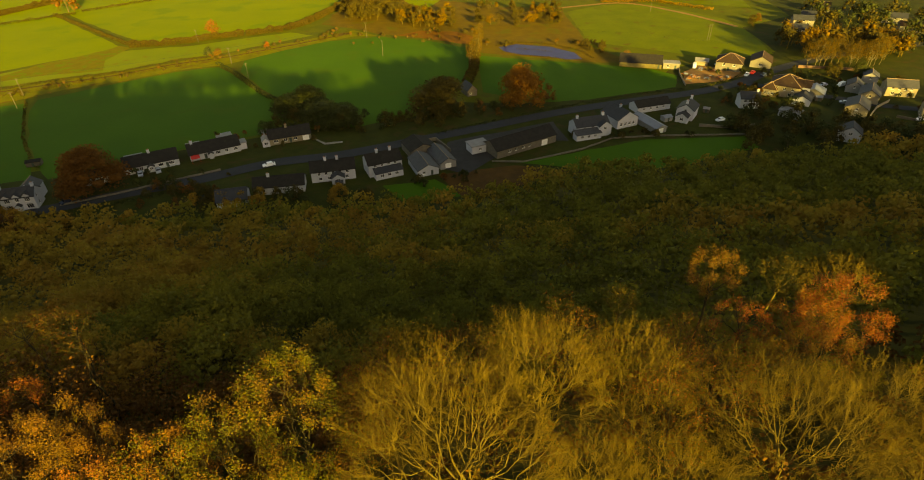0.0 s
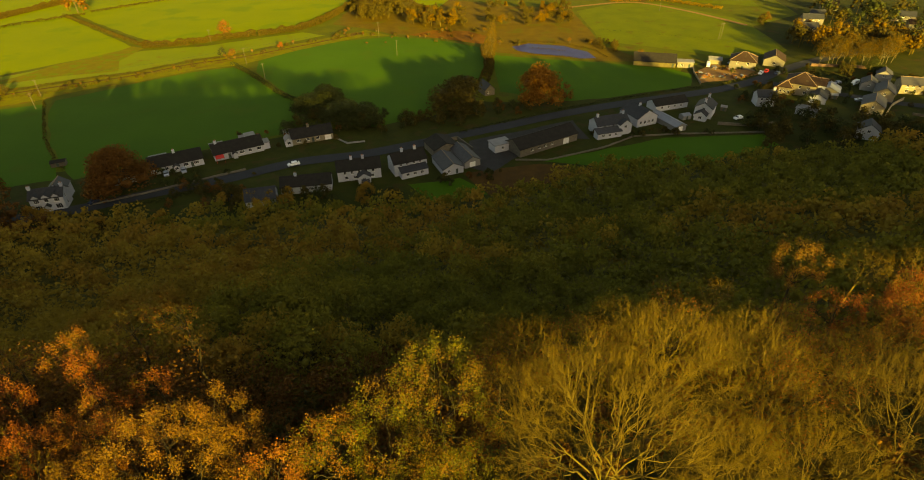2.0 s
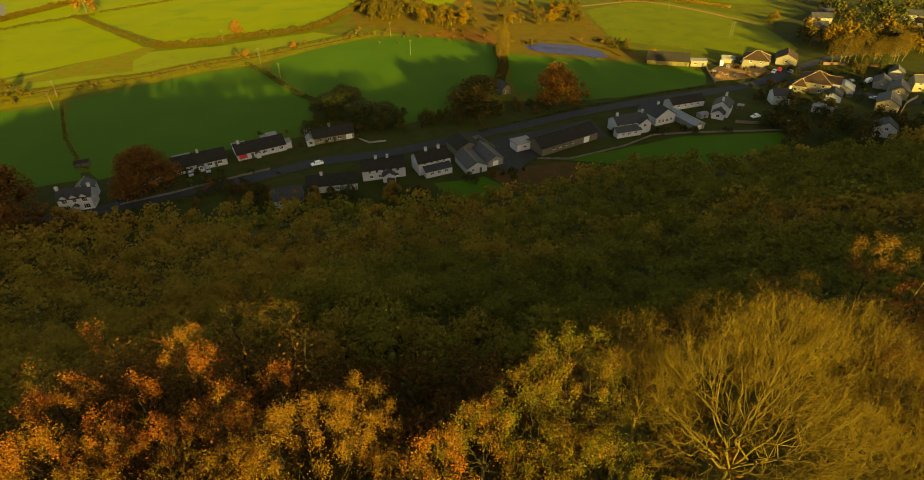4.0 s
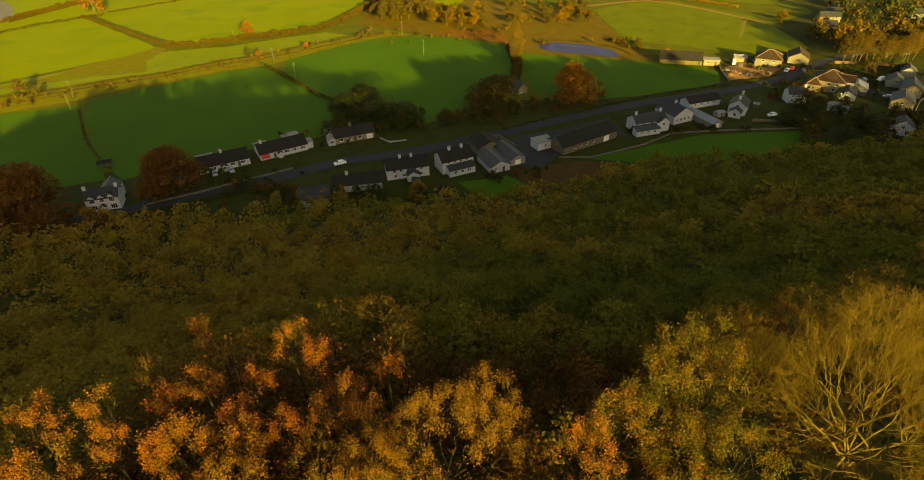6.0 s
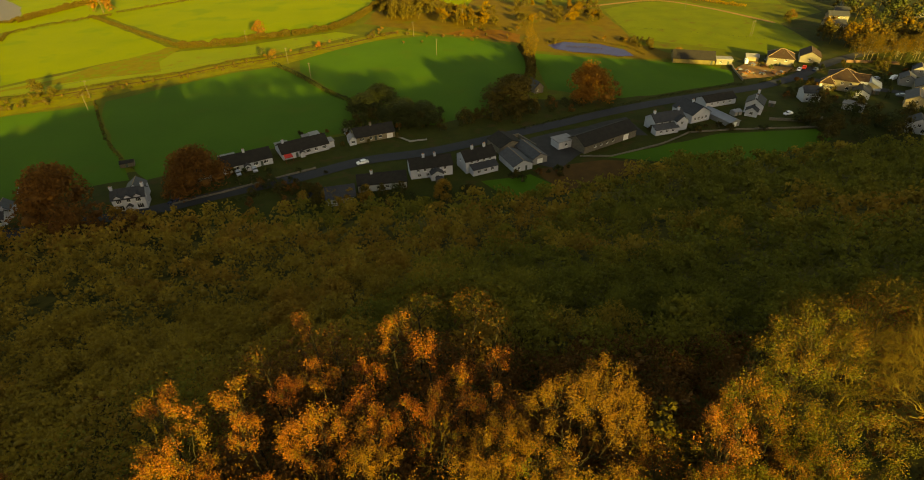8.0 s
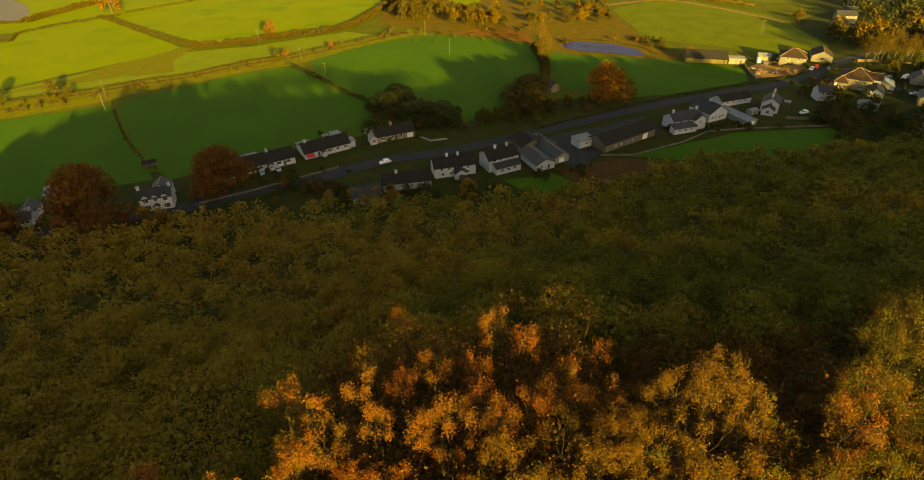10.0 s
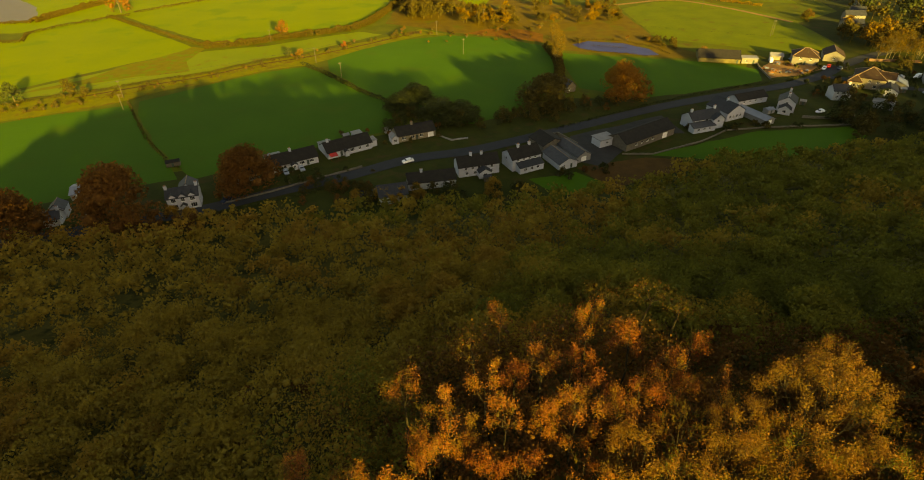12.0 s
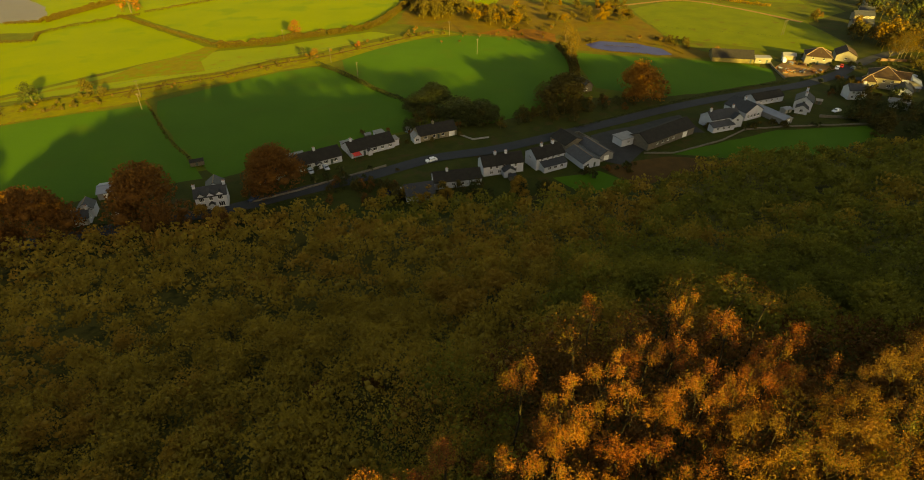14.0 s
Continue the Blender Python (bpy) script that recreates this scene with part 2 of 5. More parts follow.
def box(bm, x0, y0, z0, x1, y1, z1, m=None):
    m = m or Matrix()
    v = [bm.verts.new(m @ Vector(p)) for p in ((x0, y0, z0), (x1, y0, z0), (x1, y1, z0), (x0, y1, z0), (x0, y0, z1), (x1, y0, z1), (x1, y1, z1), (x0, y1, z1))]
    for f in ((3, 2, 1, 0), (4, 5, 6, 7), (0, 1, 5, 4), (1, 2, 6, 5), (2, 3, 7, 6), (3, 0, 4, 7)):
        bm.faces.new([v[i] for i in f])
    return v


def tube(bm, p, q, r0, r1, n=8):
    p, q = Vector(p), Vector(q)
    turn = (q - p).to_track_quat("Z", "Y").to_matrix()
    rings = [[bm.verts.new(c + turn @ Vector((r * math.cos(6.28319 * k / n), r * math.sin(6.28319 * k / n), 0))) for k in range(n)] for c, r in ((p, r0), (q, r1))]
    for k in range(n):
        bm.faces.new((rings[0][k], rings[0][(k + 1) % n], rings[1][(k + 1) % n], rings[1][k]))
    bm.faces.new(rings[0][::-1]), bm.faces.new(rings[1])


# ---- the lie of the land ----
CREST = [(-900, 30), (-330, 40), (-230, 48), (-164, 50), (-150, 48), (-140, 40), (-130, 44), (-115, 49), (-95, 54), (-80, 53), (-28, 53), (19, 51), (49, 53), (76, 56), (124, 57), (200, 53), (233, 41), (270, 33), (400, 25), (900, 20)]
CREST_Y = [(-900, -60), (-130, -40), (-95, -22), (-70, 14), (-40, 24), (30, 26), (60, 24), (900, 20)]
FOOT = [(-900, 110), (-200, 132), (-140, 146), (-60, 150), (0, 153), (30, 172), (110, 180), (160, 190), (900, 190)]


def along(table, x):
    return np.interp(x, [a for a, _ in table], [b for _, b in table])


def smooth_along(table, x):
    return sum(along(table, x + d) for d in (-18, -9, 0, 9, 18)) / 5


def height(x, y):
    x, y = np.asarray(x, float), np.asarray(y, float)
    h, c, f = smooth_along(CREST, x), smooth_along(CREST_Y, x), smooth_along(FOOT, x)
    u = np.clip((y - c) / (f - c), 0, 1)
    front = h * (1 - u) ** 1.25
    back = h - np.maximum(c - y, 0) * 0.16 - np.maximum(c - y - 60, 0) * 0.05
    bumps = 1.2 * np.sin(x * 0.061 + 1) * np.sin(y * 0.083 + x * 0.02) + 0.8 * np.sin(x * 0.13) * np.cos(y * 0.11)
    z = np.where(y >= c, front, np.maximum(back, 0)) + bumps * np.clip(np.minimum(u * 8, (1 - u) * 6), 0, 1)
    return np.maximum(z, 0.0)


gx = np.concatenate([[-4200, -2200, -1200], np.arange(-700, 701, 7.0), [1200, 2200, 4200]])
gy = np.concatenate([[-3200, -1600, -800], np.arange(-420, 701, 7.0), [1200, 2200, 4200]])
X, Y = np.meshgrid(gx, gy, indexing="ij")
idx = np.arange(X.size).reshape(X.shape)
quads = np.stack([idx[:-1, :-1], idx[1:, :-1], idx[1:, 1:], idx[:-1, 1:]], -1).reshape(-1, 4)
cx, cy = X.ravel()[quads].mean(1), Y.ravel()[quads].mean(1)
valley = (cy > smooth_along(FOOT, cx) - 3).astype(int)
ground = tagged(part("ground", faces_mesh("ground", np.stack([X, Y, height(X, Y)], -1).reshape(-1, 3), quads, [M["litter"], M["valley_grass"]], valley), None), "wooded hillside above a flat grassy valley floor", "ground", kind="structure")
for p in ground.data.polygons:
    p.use_smooth = True


def sheet(name, pts, z, material, label, category, kind="structure"):
    """A flat sheet of land with a softly wandering outline."""
    out = []
    for k, a in enumerate(pts):
        b = pts[(k + 1) % len(pts)]
        steps = max(1, int(math.dist(a, b) / 6))
        for s in range(steps):
            x, y = a[0] + (b[0] - a[0]) * s / steps, a[1] + (b[1] - a[1]) * s / steps
            w = noise.noise_vector((x * 0.09, y * 0.09, 3))
            out.append((x + 1.2 * w.x, y + 1.2 * w.y, z))
    bm = bmesh.new()
    f = bm.faces.new([bm.verts.new(p) for p in out])
    if f.normal.z < 0 or sum(out[k - 1][0] * out[k][1] - out[k][0] * out[k - 1][1] for k in range(len(out))) < 0:
        f.normal_flip()
    bmesh.ops.triangulate(bm, faces=bm.faces[:])
    return tagged(part(name, bm, material), label, category, kind=kind)


def strip(name, pts, width, z, material, label, category):
    """A road or track along a line of points; pts may carry their own width."""
    P = [Vector(p[:2]) for p in pts]
    fine = []
    for k in range(len(P) - 1):
        a, b, c, d = P[max(k - 1, 0)], P[k], P[k + 1], P[min(k + 2, len(P) - 1)]
        for s in range(6):
            t = s / 6
            fine.append(0.5 * ((2 * b) + (c - a) * t + (2 * a - 5 * b + 4 * c - d) * t * t + (3 * b - 3 * c + d - a) * t ** 3))
    fine.append(P[-1])
    bm = bmesh.new()
    rows = []
    for k, p in enumerate(fine):
        w = (fine[min(k + 1, len(fine) - 1)] - fine[max(k - 1, 0)]).normalized()
        side = Vector((-w.y, w.x)) * width / 2
        rows.append([bm.verts.new((*(p + side), z)), bm.verts.new((*(p - side), z))])
    for a, b in zip(rows, rows[1:]):
        bm.faces.new((a[0], a[1], b[1], b[0]))
    return tagged(part(name, bm, material), label, category, kind="structure")


FIELDS = [
    ("pasture", 0.05, [(-207, 262), (-179, 284), (-156, 301), (-135, 309), (-121, 295), (-100, 268), (-83, 249), (-76, 234), (-84, 217), (-105, 208), (-125, 195), (-152, 180), (-162, 190), (-178, 210), (-192, 231), (-203, 251)], "smooth green pasture behind the roadside bungalows"),
    ("pasture", 0.05, [(-210, 257), (-205, 251), (-194, 231), (-180, 210), (-165, 190), (-158, 180), (-185, 172), (-215, 160), (-300, 130), (-340, 200), (-285, 228), (-247, 246), (-225, 253)], "smooth green pasture beside a thin hedge"),
    ("pasture", 0.05, [(-119, 300), (-124, 320), (-106, 340), (-81, 357), (-52, 365), (-21, 356), (4, 338), (8, 300), (-2, 262), (-20, 236), (-45, 222), (-62, 226), (-78, 248), (-98, 270)], "bright green pasture with two poles"),
    ("pasture", 0.05, [(10, 322), (40, 312), (72, 303), (104, 291), (113, 281), (107, 264), (61, 250), (38, 247), (12, 262), (11, 300)], "green pasture below the pond"),
    ("pasture_pale", 0.05, [(-232, 284), (-213, 296), (-187, 306), (-162, 325), (-142, 335), (-118, 354), (-95, 371), (-112, 380), (-140, 366), (-165, 353), (-200, 345), (-225, 330), (-300, 262)], "pale rushy pasture beyond the lane"),
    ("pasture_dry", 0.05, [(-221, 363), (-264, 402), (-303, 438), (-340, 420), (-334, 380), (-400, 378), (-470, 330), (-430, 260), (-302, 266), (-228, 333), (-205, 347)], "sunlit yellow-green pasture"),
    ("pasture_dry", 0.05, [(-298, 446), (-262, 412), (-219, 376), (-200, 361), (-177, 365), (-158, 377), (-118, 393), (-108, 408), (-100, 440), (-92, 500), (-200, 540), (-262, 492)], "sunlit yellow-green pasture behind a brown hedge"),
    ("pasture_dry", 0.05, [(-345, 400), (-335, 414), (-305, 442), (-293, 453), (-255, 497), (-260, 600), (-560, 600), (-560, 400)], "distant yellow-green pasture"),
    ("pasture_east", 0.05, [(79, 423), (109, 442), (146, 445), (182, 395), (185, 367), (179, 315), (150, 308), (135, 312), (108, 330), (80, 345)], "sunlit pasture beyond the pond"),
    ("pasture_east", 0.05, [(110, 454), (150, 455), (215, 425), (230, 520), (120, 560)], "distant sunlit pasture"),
    ("pasture", 0.05, [(22, 187), (50, 196), (76, 205), (116, 206), (117, 196), (80, 181), (48, 180)], "dark green paddock behind the houses"),
    ("pasture", 0.05, [(-28, 170), (-9, 175), (1, 163), (-18, 158)], "small dark green lawn at the wood's edge"),
    ("rust_bracken", 0.055, [(-41, 368), (-25, 378), (-1, 374), (10, 362), (7, 344), (-4, 349), (-22, 360)], "rust-red bracken patch above the bright pasture"),
    ("rushes", 0.06, [(-300, 268), (-296, 258), (-268, 286), (-251, 297), (-240, 320), (-224, 336), (-212, 355), (-203, 350), (-206, 325), (-198, 306), (-225, 300)], "brown rushy patch between two pastures"),
    ("flood", 0.07, [(-520, 540), (-434, 530), (-408, 508), (-379, 479), (-354, 436), (-366, 430), (-392, 430), (-520, 430)], "pale grey-pink flooded ground beyond the hedges"),
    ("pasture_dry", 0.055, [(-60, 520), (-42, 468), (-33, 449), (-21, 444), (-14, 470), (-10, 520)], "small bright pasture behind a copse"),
    ("heath", 0.03, [(-50, 370), (-22, 362), (6, 342), (14, 326), (72, 306), (85, 302), (100, 300), (79, 335), (76, 425), (50, 440), (-80, 500), (-90, 440), (-95, 400), (-70, 386)], "rust-brown marshy heath round the pond"),
    ("bracken", 0.04, [(-8, 178), (20, 185), (46, 178), (30, 172), (0, 162)], "dark brown bracken bank"),
]
FIELDS.insert(0, ("meadow", 0.02, [(-190, 180), (-205, 172), (-300, 125), (-560, 180), (-560, 620), (260, 620), (230, 400), (186, 372), (182, 318), (140, 306), (112, 292), (100, 270), (60, 252), (30, 246), (0, 250), (-22, 232), (-60, 222), (-84, 214), (-105, 206), (-130, 194)], "rough olive meadow between the fenced fields"))
for k, (mat, z, pts, label) in enumerate(FIELDS):
    sheet("field", pts, z + 0.005 * k, M[mat], label, "field")
sheet("field", [(-290, 256), (-258, 270), (-235, 278), (-213, 291), (-187, 301), (-162, 320), (-142, 329), (-125, 342), (-103, 357), (-70, 382), (-52, 367), (-68, 367), (-100, 343), (-123, 322), (-135, 311), (-156, 304), (-179, 286), (-200, 277), (-224, 257), (-247, 247), (-290, 230)], 0.15, M["rough_grass"], "scrubby yellow rough grass along the old track", "rough grass")
sheet("pond", [(24, 337), (35, 343), (55, 336), (67, 323), (70, 312), (60, 311), (52, 317), (42, 320), (36, 322), (27, 329)], 0.16, M["water"], "still blue pond with muddy banks", "pond")
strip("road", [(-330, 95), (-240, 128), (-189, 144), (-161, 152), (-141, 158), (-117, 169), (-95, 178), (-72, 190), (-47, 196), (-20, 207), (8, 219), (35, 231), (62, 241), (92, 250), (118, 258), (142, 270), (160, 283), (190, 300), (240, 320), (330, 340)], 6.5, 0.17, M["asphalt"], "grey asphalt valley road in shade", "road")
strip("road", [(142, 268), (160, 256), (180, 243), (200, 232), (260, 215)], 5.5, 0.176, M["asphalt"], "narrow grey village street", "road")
strip("track", [(53, 425), (90, 440), (128, 447), (158, 417), (183, 374)], 3.5, 0.17, M["dirt"], "brown earth track along a field edge", "track")
strip("track", [(-242, 270), (-213, 285), (-187, 297), (-162, 315), (-138, 326), (-120, 338), (-100, 352), (-70, 376)], 1.6, 0.17, M["bracken"], "sunken old farm track", "track")
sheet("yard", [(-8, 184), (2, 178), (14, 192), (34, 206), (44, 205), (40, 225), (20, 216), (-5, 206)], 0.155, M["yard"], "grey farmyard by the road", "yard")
sheet("yard", [(112, 268), (118, 286), (128, 296), (140, 293), (150, 280), (134, 272)], 0.155, M["dirt"], "rusty brown scrap yard", "yard")

# ---- houses ----


def wall_ring(bm, w, d, h, holes):
    """Four walls of a box with openings: holes are (face, middle, sill, width, height); each opening has a reveal."""
    faces = {"front": (Vector((0, 0, 0)), Vector((1, 0, 0)), w), "right": (Vector((w, 0, 0)), Vector((0, 1, 0)), d), "back": (Vector((w, d, 0)), Vector((-1, 0, 0)), w), "left": (Vector((0, d, 0)), Vector((0, -1, 0)), d)}
    up = Vector((0, 0, 1))
    for key, (o, u, length) in faces.items():
        inward = up.cross(u)
        rects = [(c - a / 2, c + a / 2, s, s + b) for f, c, s, a, b in holes if f == key]
        us = sorted({0, length, *(v for r in rects for v in r[:2])})
        zs = sorted({0, h, *(v for r in rects for v in r[2:] if v < h)})
        for a, b in zip(us, us[1:]):
            for c, e in zip(zs, zs[1:]):
                m = ((a + b) / 2, (c + e) / 2)
                if any(r[0] < m[0] < r[1] and r[2] < m[1] < r[3] for r in rects):
                    continue
                bm.faces.new([bm.verts.new(o + u * p + up * q) for p, q in ((a, c), (b, c), (b, e), (a, e))])
        for r in rects:
            ring = [(r[0], r[2]), (r[1], r[2]), (r[1], r[3]), (r[0], r[3])]
            for k in range(4):
                p, q = ring[k], ring[(k + 1) % 4]
                bm.faces.new([bm.verts.new(o + u * s[0] + up * s[1] + inward * dd) for s, dd in ((p, 0), (q, 0), (q, 0.16), (p, 0.16))])
    return faces


def slab(bm, a, b, c, d, thick):
    """A roof slab on four corners, thick downwards."""
    n = (Vector(b) - Vector(a)).cross(Vector(d) - Vector(a)).normalized() * thick
    t = [bm.verts.new(p) for p in (a, b, c, d)]
    u = [bm.verts.new(Vector(p) - n) for p in (a, b, c, d)]
    bm.faces.new(t), bm.faces.new(u[::-1])
    for k in range(4):
        bm.faces.new((t[k], u[k], u[(k + 1) % 4], t[(k + 1) % 4]))


def add_roof(root, w, d, eave, rise, style, material, over=0.35):
    """style: 'x' ridge along the front, 'y' ridge from front to back, 'hip', 'flat', 'lean' (falling to the front)."""
    bm, caps = bmesh.new(), bmesh.new()
    e = eave - over * rise / max((d if style in "x hip" else w) / 2, 0.1)
    if style == "x":
        slab(bm, (-over, -over, e), (w + over, -over, e), (w + over, d / 2, eave + rise), (-over, d / 2, eave + rise), 0.18)
        slab(bm, (w + over, d + over, e), (-over, d + over, e), (-over, d / 2, eave + rise), (w + over, d / 2, eave + rise), 0.18)
        tube(caps, (-over, d / 2, eave + rise), (w + over, d / 2, eave + rise), 0.13, 0.13, 6)
    elif style == "y":
        slab(bm, (-over, d + over, e), (-over, -over, e), (w / 2, -over, eave + rise), (w / 2, d + over, eave + rise), 0.18)
        slab(bm, (w + over, -over, e), (w + over, d + over, e), (w / 2, d + over, eave + rise), (w / 2, -over, eave + rise), 0.18)
        tube(caps, (w / 2, -over, eave + rise), (w / 2, d + over, eave + rise), 0.13, 0.13, 6)
    elif style == "hip":
        r = min(w, d) / 2
        a, b = ((r, d / 2), (w - r, d / 2)) if w >= d else ((w / 2, r), (w / 2, d - r))
        c = [bm.verts.new(p) for p in ((-over, -over, e), (w + over, -over, e), (w + over, d + over, e), (-over, d + over, e))]
        low = [bm.verts.new(v.co - Vector((0, 0, 0.2))) for v in c]
        top = [bm.verts.new((*p, eave + rise)) for p in (a, b)]
        if w >= d:
            bm.faces.new((c[0], c[1], top[1], top[0])), bm.faces.new((c[1], c[2], top[1])), bm.faces.new((c[2], c[3], top[0], top[1])), bm.faces.new((c[3], c[0], top[0]))
        else:
            bm.faces.new((c[0], c[1], top[0])), bm.faces.new((c[1], c[2], top[1], top[0])), bm.faces.new((c[2], c[3], top[1])), bm.faces.new((c[3], c[0], top[0], top[1]))
        for k in range(4):
            bm.faces.new((c[k], low[k], low[(k + 1) % 4], c[(k + 1) % 4]))
            t = top[0] if (k in (0, 3) if w >= d else k < 2) else top[1]
            tube(caps, c[k].co, t.co, 0.16, 0.16, 5)
        tube(caps, top[0].co, top[1].co, 0.16, 0.16, 5)
        bm.faces.new(low[::-1])
    elif style == "flat":
        box(bm, -over, -over, eave, w + over, d + over, eave + 0.25)
    else:
        slab(bm, (-over, -over, eave), (w + over, -over, eave), (w + over, d, eave + rise), (-over, d, eave + rise), 0.15)
    if caps.verts:
        pale = material in (M["tile_brown"], M["slate_blue"])
        part("ridge_tiles", caps, M["ridge"] if pale else material, root)
    else:
        caps.free()
    return part("roof", bm, material, root)


def add_window(root, o, u, c, sill, w, h, bars=1):
    inward = Vector((0, 0, 1)).cross(u)
    m = Matrix.Translation(o + u * (c - w / 2) + Vector((0, 0, sill)) + inward * 0.1) @ Matrix((u, inward, (0, 0, 1))).transposed().to_4x4()
    bm = bmesh.new()
    t = 0.07
    box(bm, 0, 0, 0, w, 0.06, t, m), box(bm, 0, 0, h - t, w, 0.06, h, m), box(bm, 0, 0, t, t, 0.06, h - t, m), box(bm, w - t, 0, t, w, 0.06, h - t, m)
    for k in range(bars):
        p = w * (k + 1) / (bars + 1)
        box(bm, p - 0.03, 0, t, p + 0.03, 0.06, h - t, m)
    win = part("window", bm, M["upvc"], root)
    bm = bmesh.new()
    box(bm, -0.06, -0.16, -0.08, w + 0.06, -0.02, 0, m)
    part("sill", bm, M["upvc"], win)
    bm = bmesh.new()
    box(bm, t, 0.03, t, w - t, 0.045, h - t, m)
    part("pane", bm, M["glass"], win)


def add_chimney(root, x, y, z, h, material, pots=2):
    bm = bmesh.new()
    box(bm, x - 0.45, y - 0.35, z - 1.2, x + 0.45, y + 0.35, z + h)
    box(bm, x - 0.52, y - 0.42, z + h, x + 0.52, y + 0.42, z + h + 0.14)
    ch = part("chimney", bm, material, root)
    for k in range(pots):
        bm = bmesh.new()
        px = x + (k - (pots - 1) / 2) * 0.45
        tube(bm, (px, y, z + h + 0.12), (px, y, z + h + 0.6), 0.14, 0.11, 8)
        part("chimney_pot", bm, M["clay"], ch)


def house(label, a, b, d, eave, rise, style, wall, roof, windows=(), doors=(), chimneys=(), extra=None, name="house", z=0.0):
    """A house on its two front corners a and b (left to right as one faces it), d deep."""
    w, turn = math.dist(a, b), math.degrees(math.atan2(b[1] - a[1], b[0] - a[0]))
    root = thing(name, label, "house" if name in ("house", "bungalow") else name.replace("_", " "), pose(a[0], a[1], z, 0, 0, turn))
    bm = bmesh.new()
    holes = [(f, c * (w if f in ("front", "back") else d), s, ww, hh) for f, c, s, ww, hh in [*windows, *[(f, c, 0.02, ww, hh) for f, c, ww, hh in doors]]]
    faces = wall_ring(bm, w, d, eave, holes)
    if style == "x":
        for x in (0, w):
            bm.faces.new([bm.verts.new(p) for p in ((x, 0, eave), (x, d, eave), (x, d / 2, eave + rise))])
    if style == "y":
        for y in (0, d):
            bm.faces.new([bm.verts.new(p) for p in ((0, y, eave), (w, y, eave), (w / 2, y, eave + rise))])
    if style == "lean":
        bm.faces.new([bm.verts.new(p) for p in ((0, d, eave), (w, d, eave), (w, d, eave + rise), (0, d, eave + rise))])
        for x in (0, w):
            bm.faces.new([bm.verts.new(p) for p in ((x, 0, eave), (x, d, eave), (x, d, eave + rise))])
    bmesh.ops.remove_doubles(bm, verts=bm.verts[:], dist=0.001)
    bmesh.ops.recalc_face_normals(bm, faces=bm.faces[:])
    part("wall", bm, M[wall], root)
    add_roof(root, w, d, eave, rise, style, M[roof])
    for k, (f, c, s, ww, hh) in enumerate(holes):
        o, u, _ = faces[f]
        if k < len(windows):
            add_window(root, o, u, c, s, ww, hh, 1 if ww < 1.6 else 2)
        else:
            inward = Vector((0, 0, 1)).cross(u)
            m = Matrix.Translation(o + u * (c - ww / 2) + Vector((0, 0, 0.02)) + inward * 0.1) @ Matrix((u, inward, (0, 0, 1))).transposed().to_4x4()
            bm = bmesh.new()
            box(bm, 0.01, 0, 0, ww - 0.01, 0.06, hh - 0.01, m)
            box(bm, 0.15, -0.015, 0.2, ww - 0.15, 0.0, hh * 0.45, m), box(bm, 0.15, -0.015, hh * 0.55, ww - 0.15, 0.0, hh - 0.2, m)
            part("door", bm, M["door" if ww < 2 else "upvc"], root)
    for cx, cy, h in chimneys:
        top = eave + rise * (1 - abs(cy - 0.5) * 2 if style == "x" else 1 - abs(cx - 0.5) * 2)
        add_chimney(root, cx * w, cy * d, top, h, M[wall])
    if extra:
        extra(root, w, d)
    return root


def wing(name, root, m, w, d, eave, rise, style, wall, roof, windows=()):
    """A lower wing, porch or annex as two parts of its house."""
    bm = bmesh.new()
    holes = [(f, c * (w if f in ("front", "back") else d), s, ww, hh) for f, c, s, ww, hh in windows]
    faces = wall_ring(bm, w, d, eave, holes)
    if style == "x":
        for x in (0, w):
            bm.faces.new([bm.verts.new(p) for p in ((x, 0, eave), (x, d, eave), (x, d / 2, eave + rise))])
    if style == "y":
        for y in (0, d):
            bm.faces.new([bm.verts.new(p) for p in ((0, y, eave), (w, y, eave), (w / 2, y, eave + rise))])
    if style == "lean":
        for x in (0, w):
            bm.faces.new([bm.verts.new(p) for p in ((x, 0, eave), (x, d, eave), (x, d, eave + rise))])
    bmesh.ops.remove_doubles(bm, verts=bm.verts[:], dist=0.001)
    bmesh.ops.recalc_face_normals(bm, faces=bm.faces[:])
    ob = part(name, bm, M[wall], root)
    ob.matrix_basis = m
    add_roof(ob, w, d, eave, rise, style, M[roof], 0.25)
    for f, c, s, ww, hh in holes:
        o, u, _ = faces[f]
        inward = Vector((0, 0, 1)).cross(u)
        t = Matrix.Translation(o + u * (c - ww / 2) + Vector((0, 0, s)) + inward * 0.08) @ Matrix((u, inward, (0, 0, 1))).transposed().to_4x4()
        bm = bmesh.new()
        for q in ((0, 0, 0, ww, 0.06, 0.07), (0, 0, hh - 0.07, ww, 0.06, hh), (0, 0, 0, 0.07, 0.06, hh), (ww - 0.07, 0, 0, ww, 0.06, hh), (ww / 2 - 0.03, 0, 0, ww / 2 + 0.03, 0.06, hh)):
            box(bm, *q, t)
        part("window_frame", bm, M["upvc"], ob)
        bm = bmesh.new()
        box(bm, 0.05, 0.03, 0.05, ww - 0.05, 0.04, hh - 0.05, t)
        part("pane", bm, M["glass"], ob)
    return ob


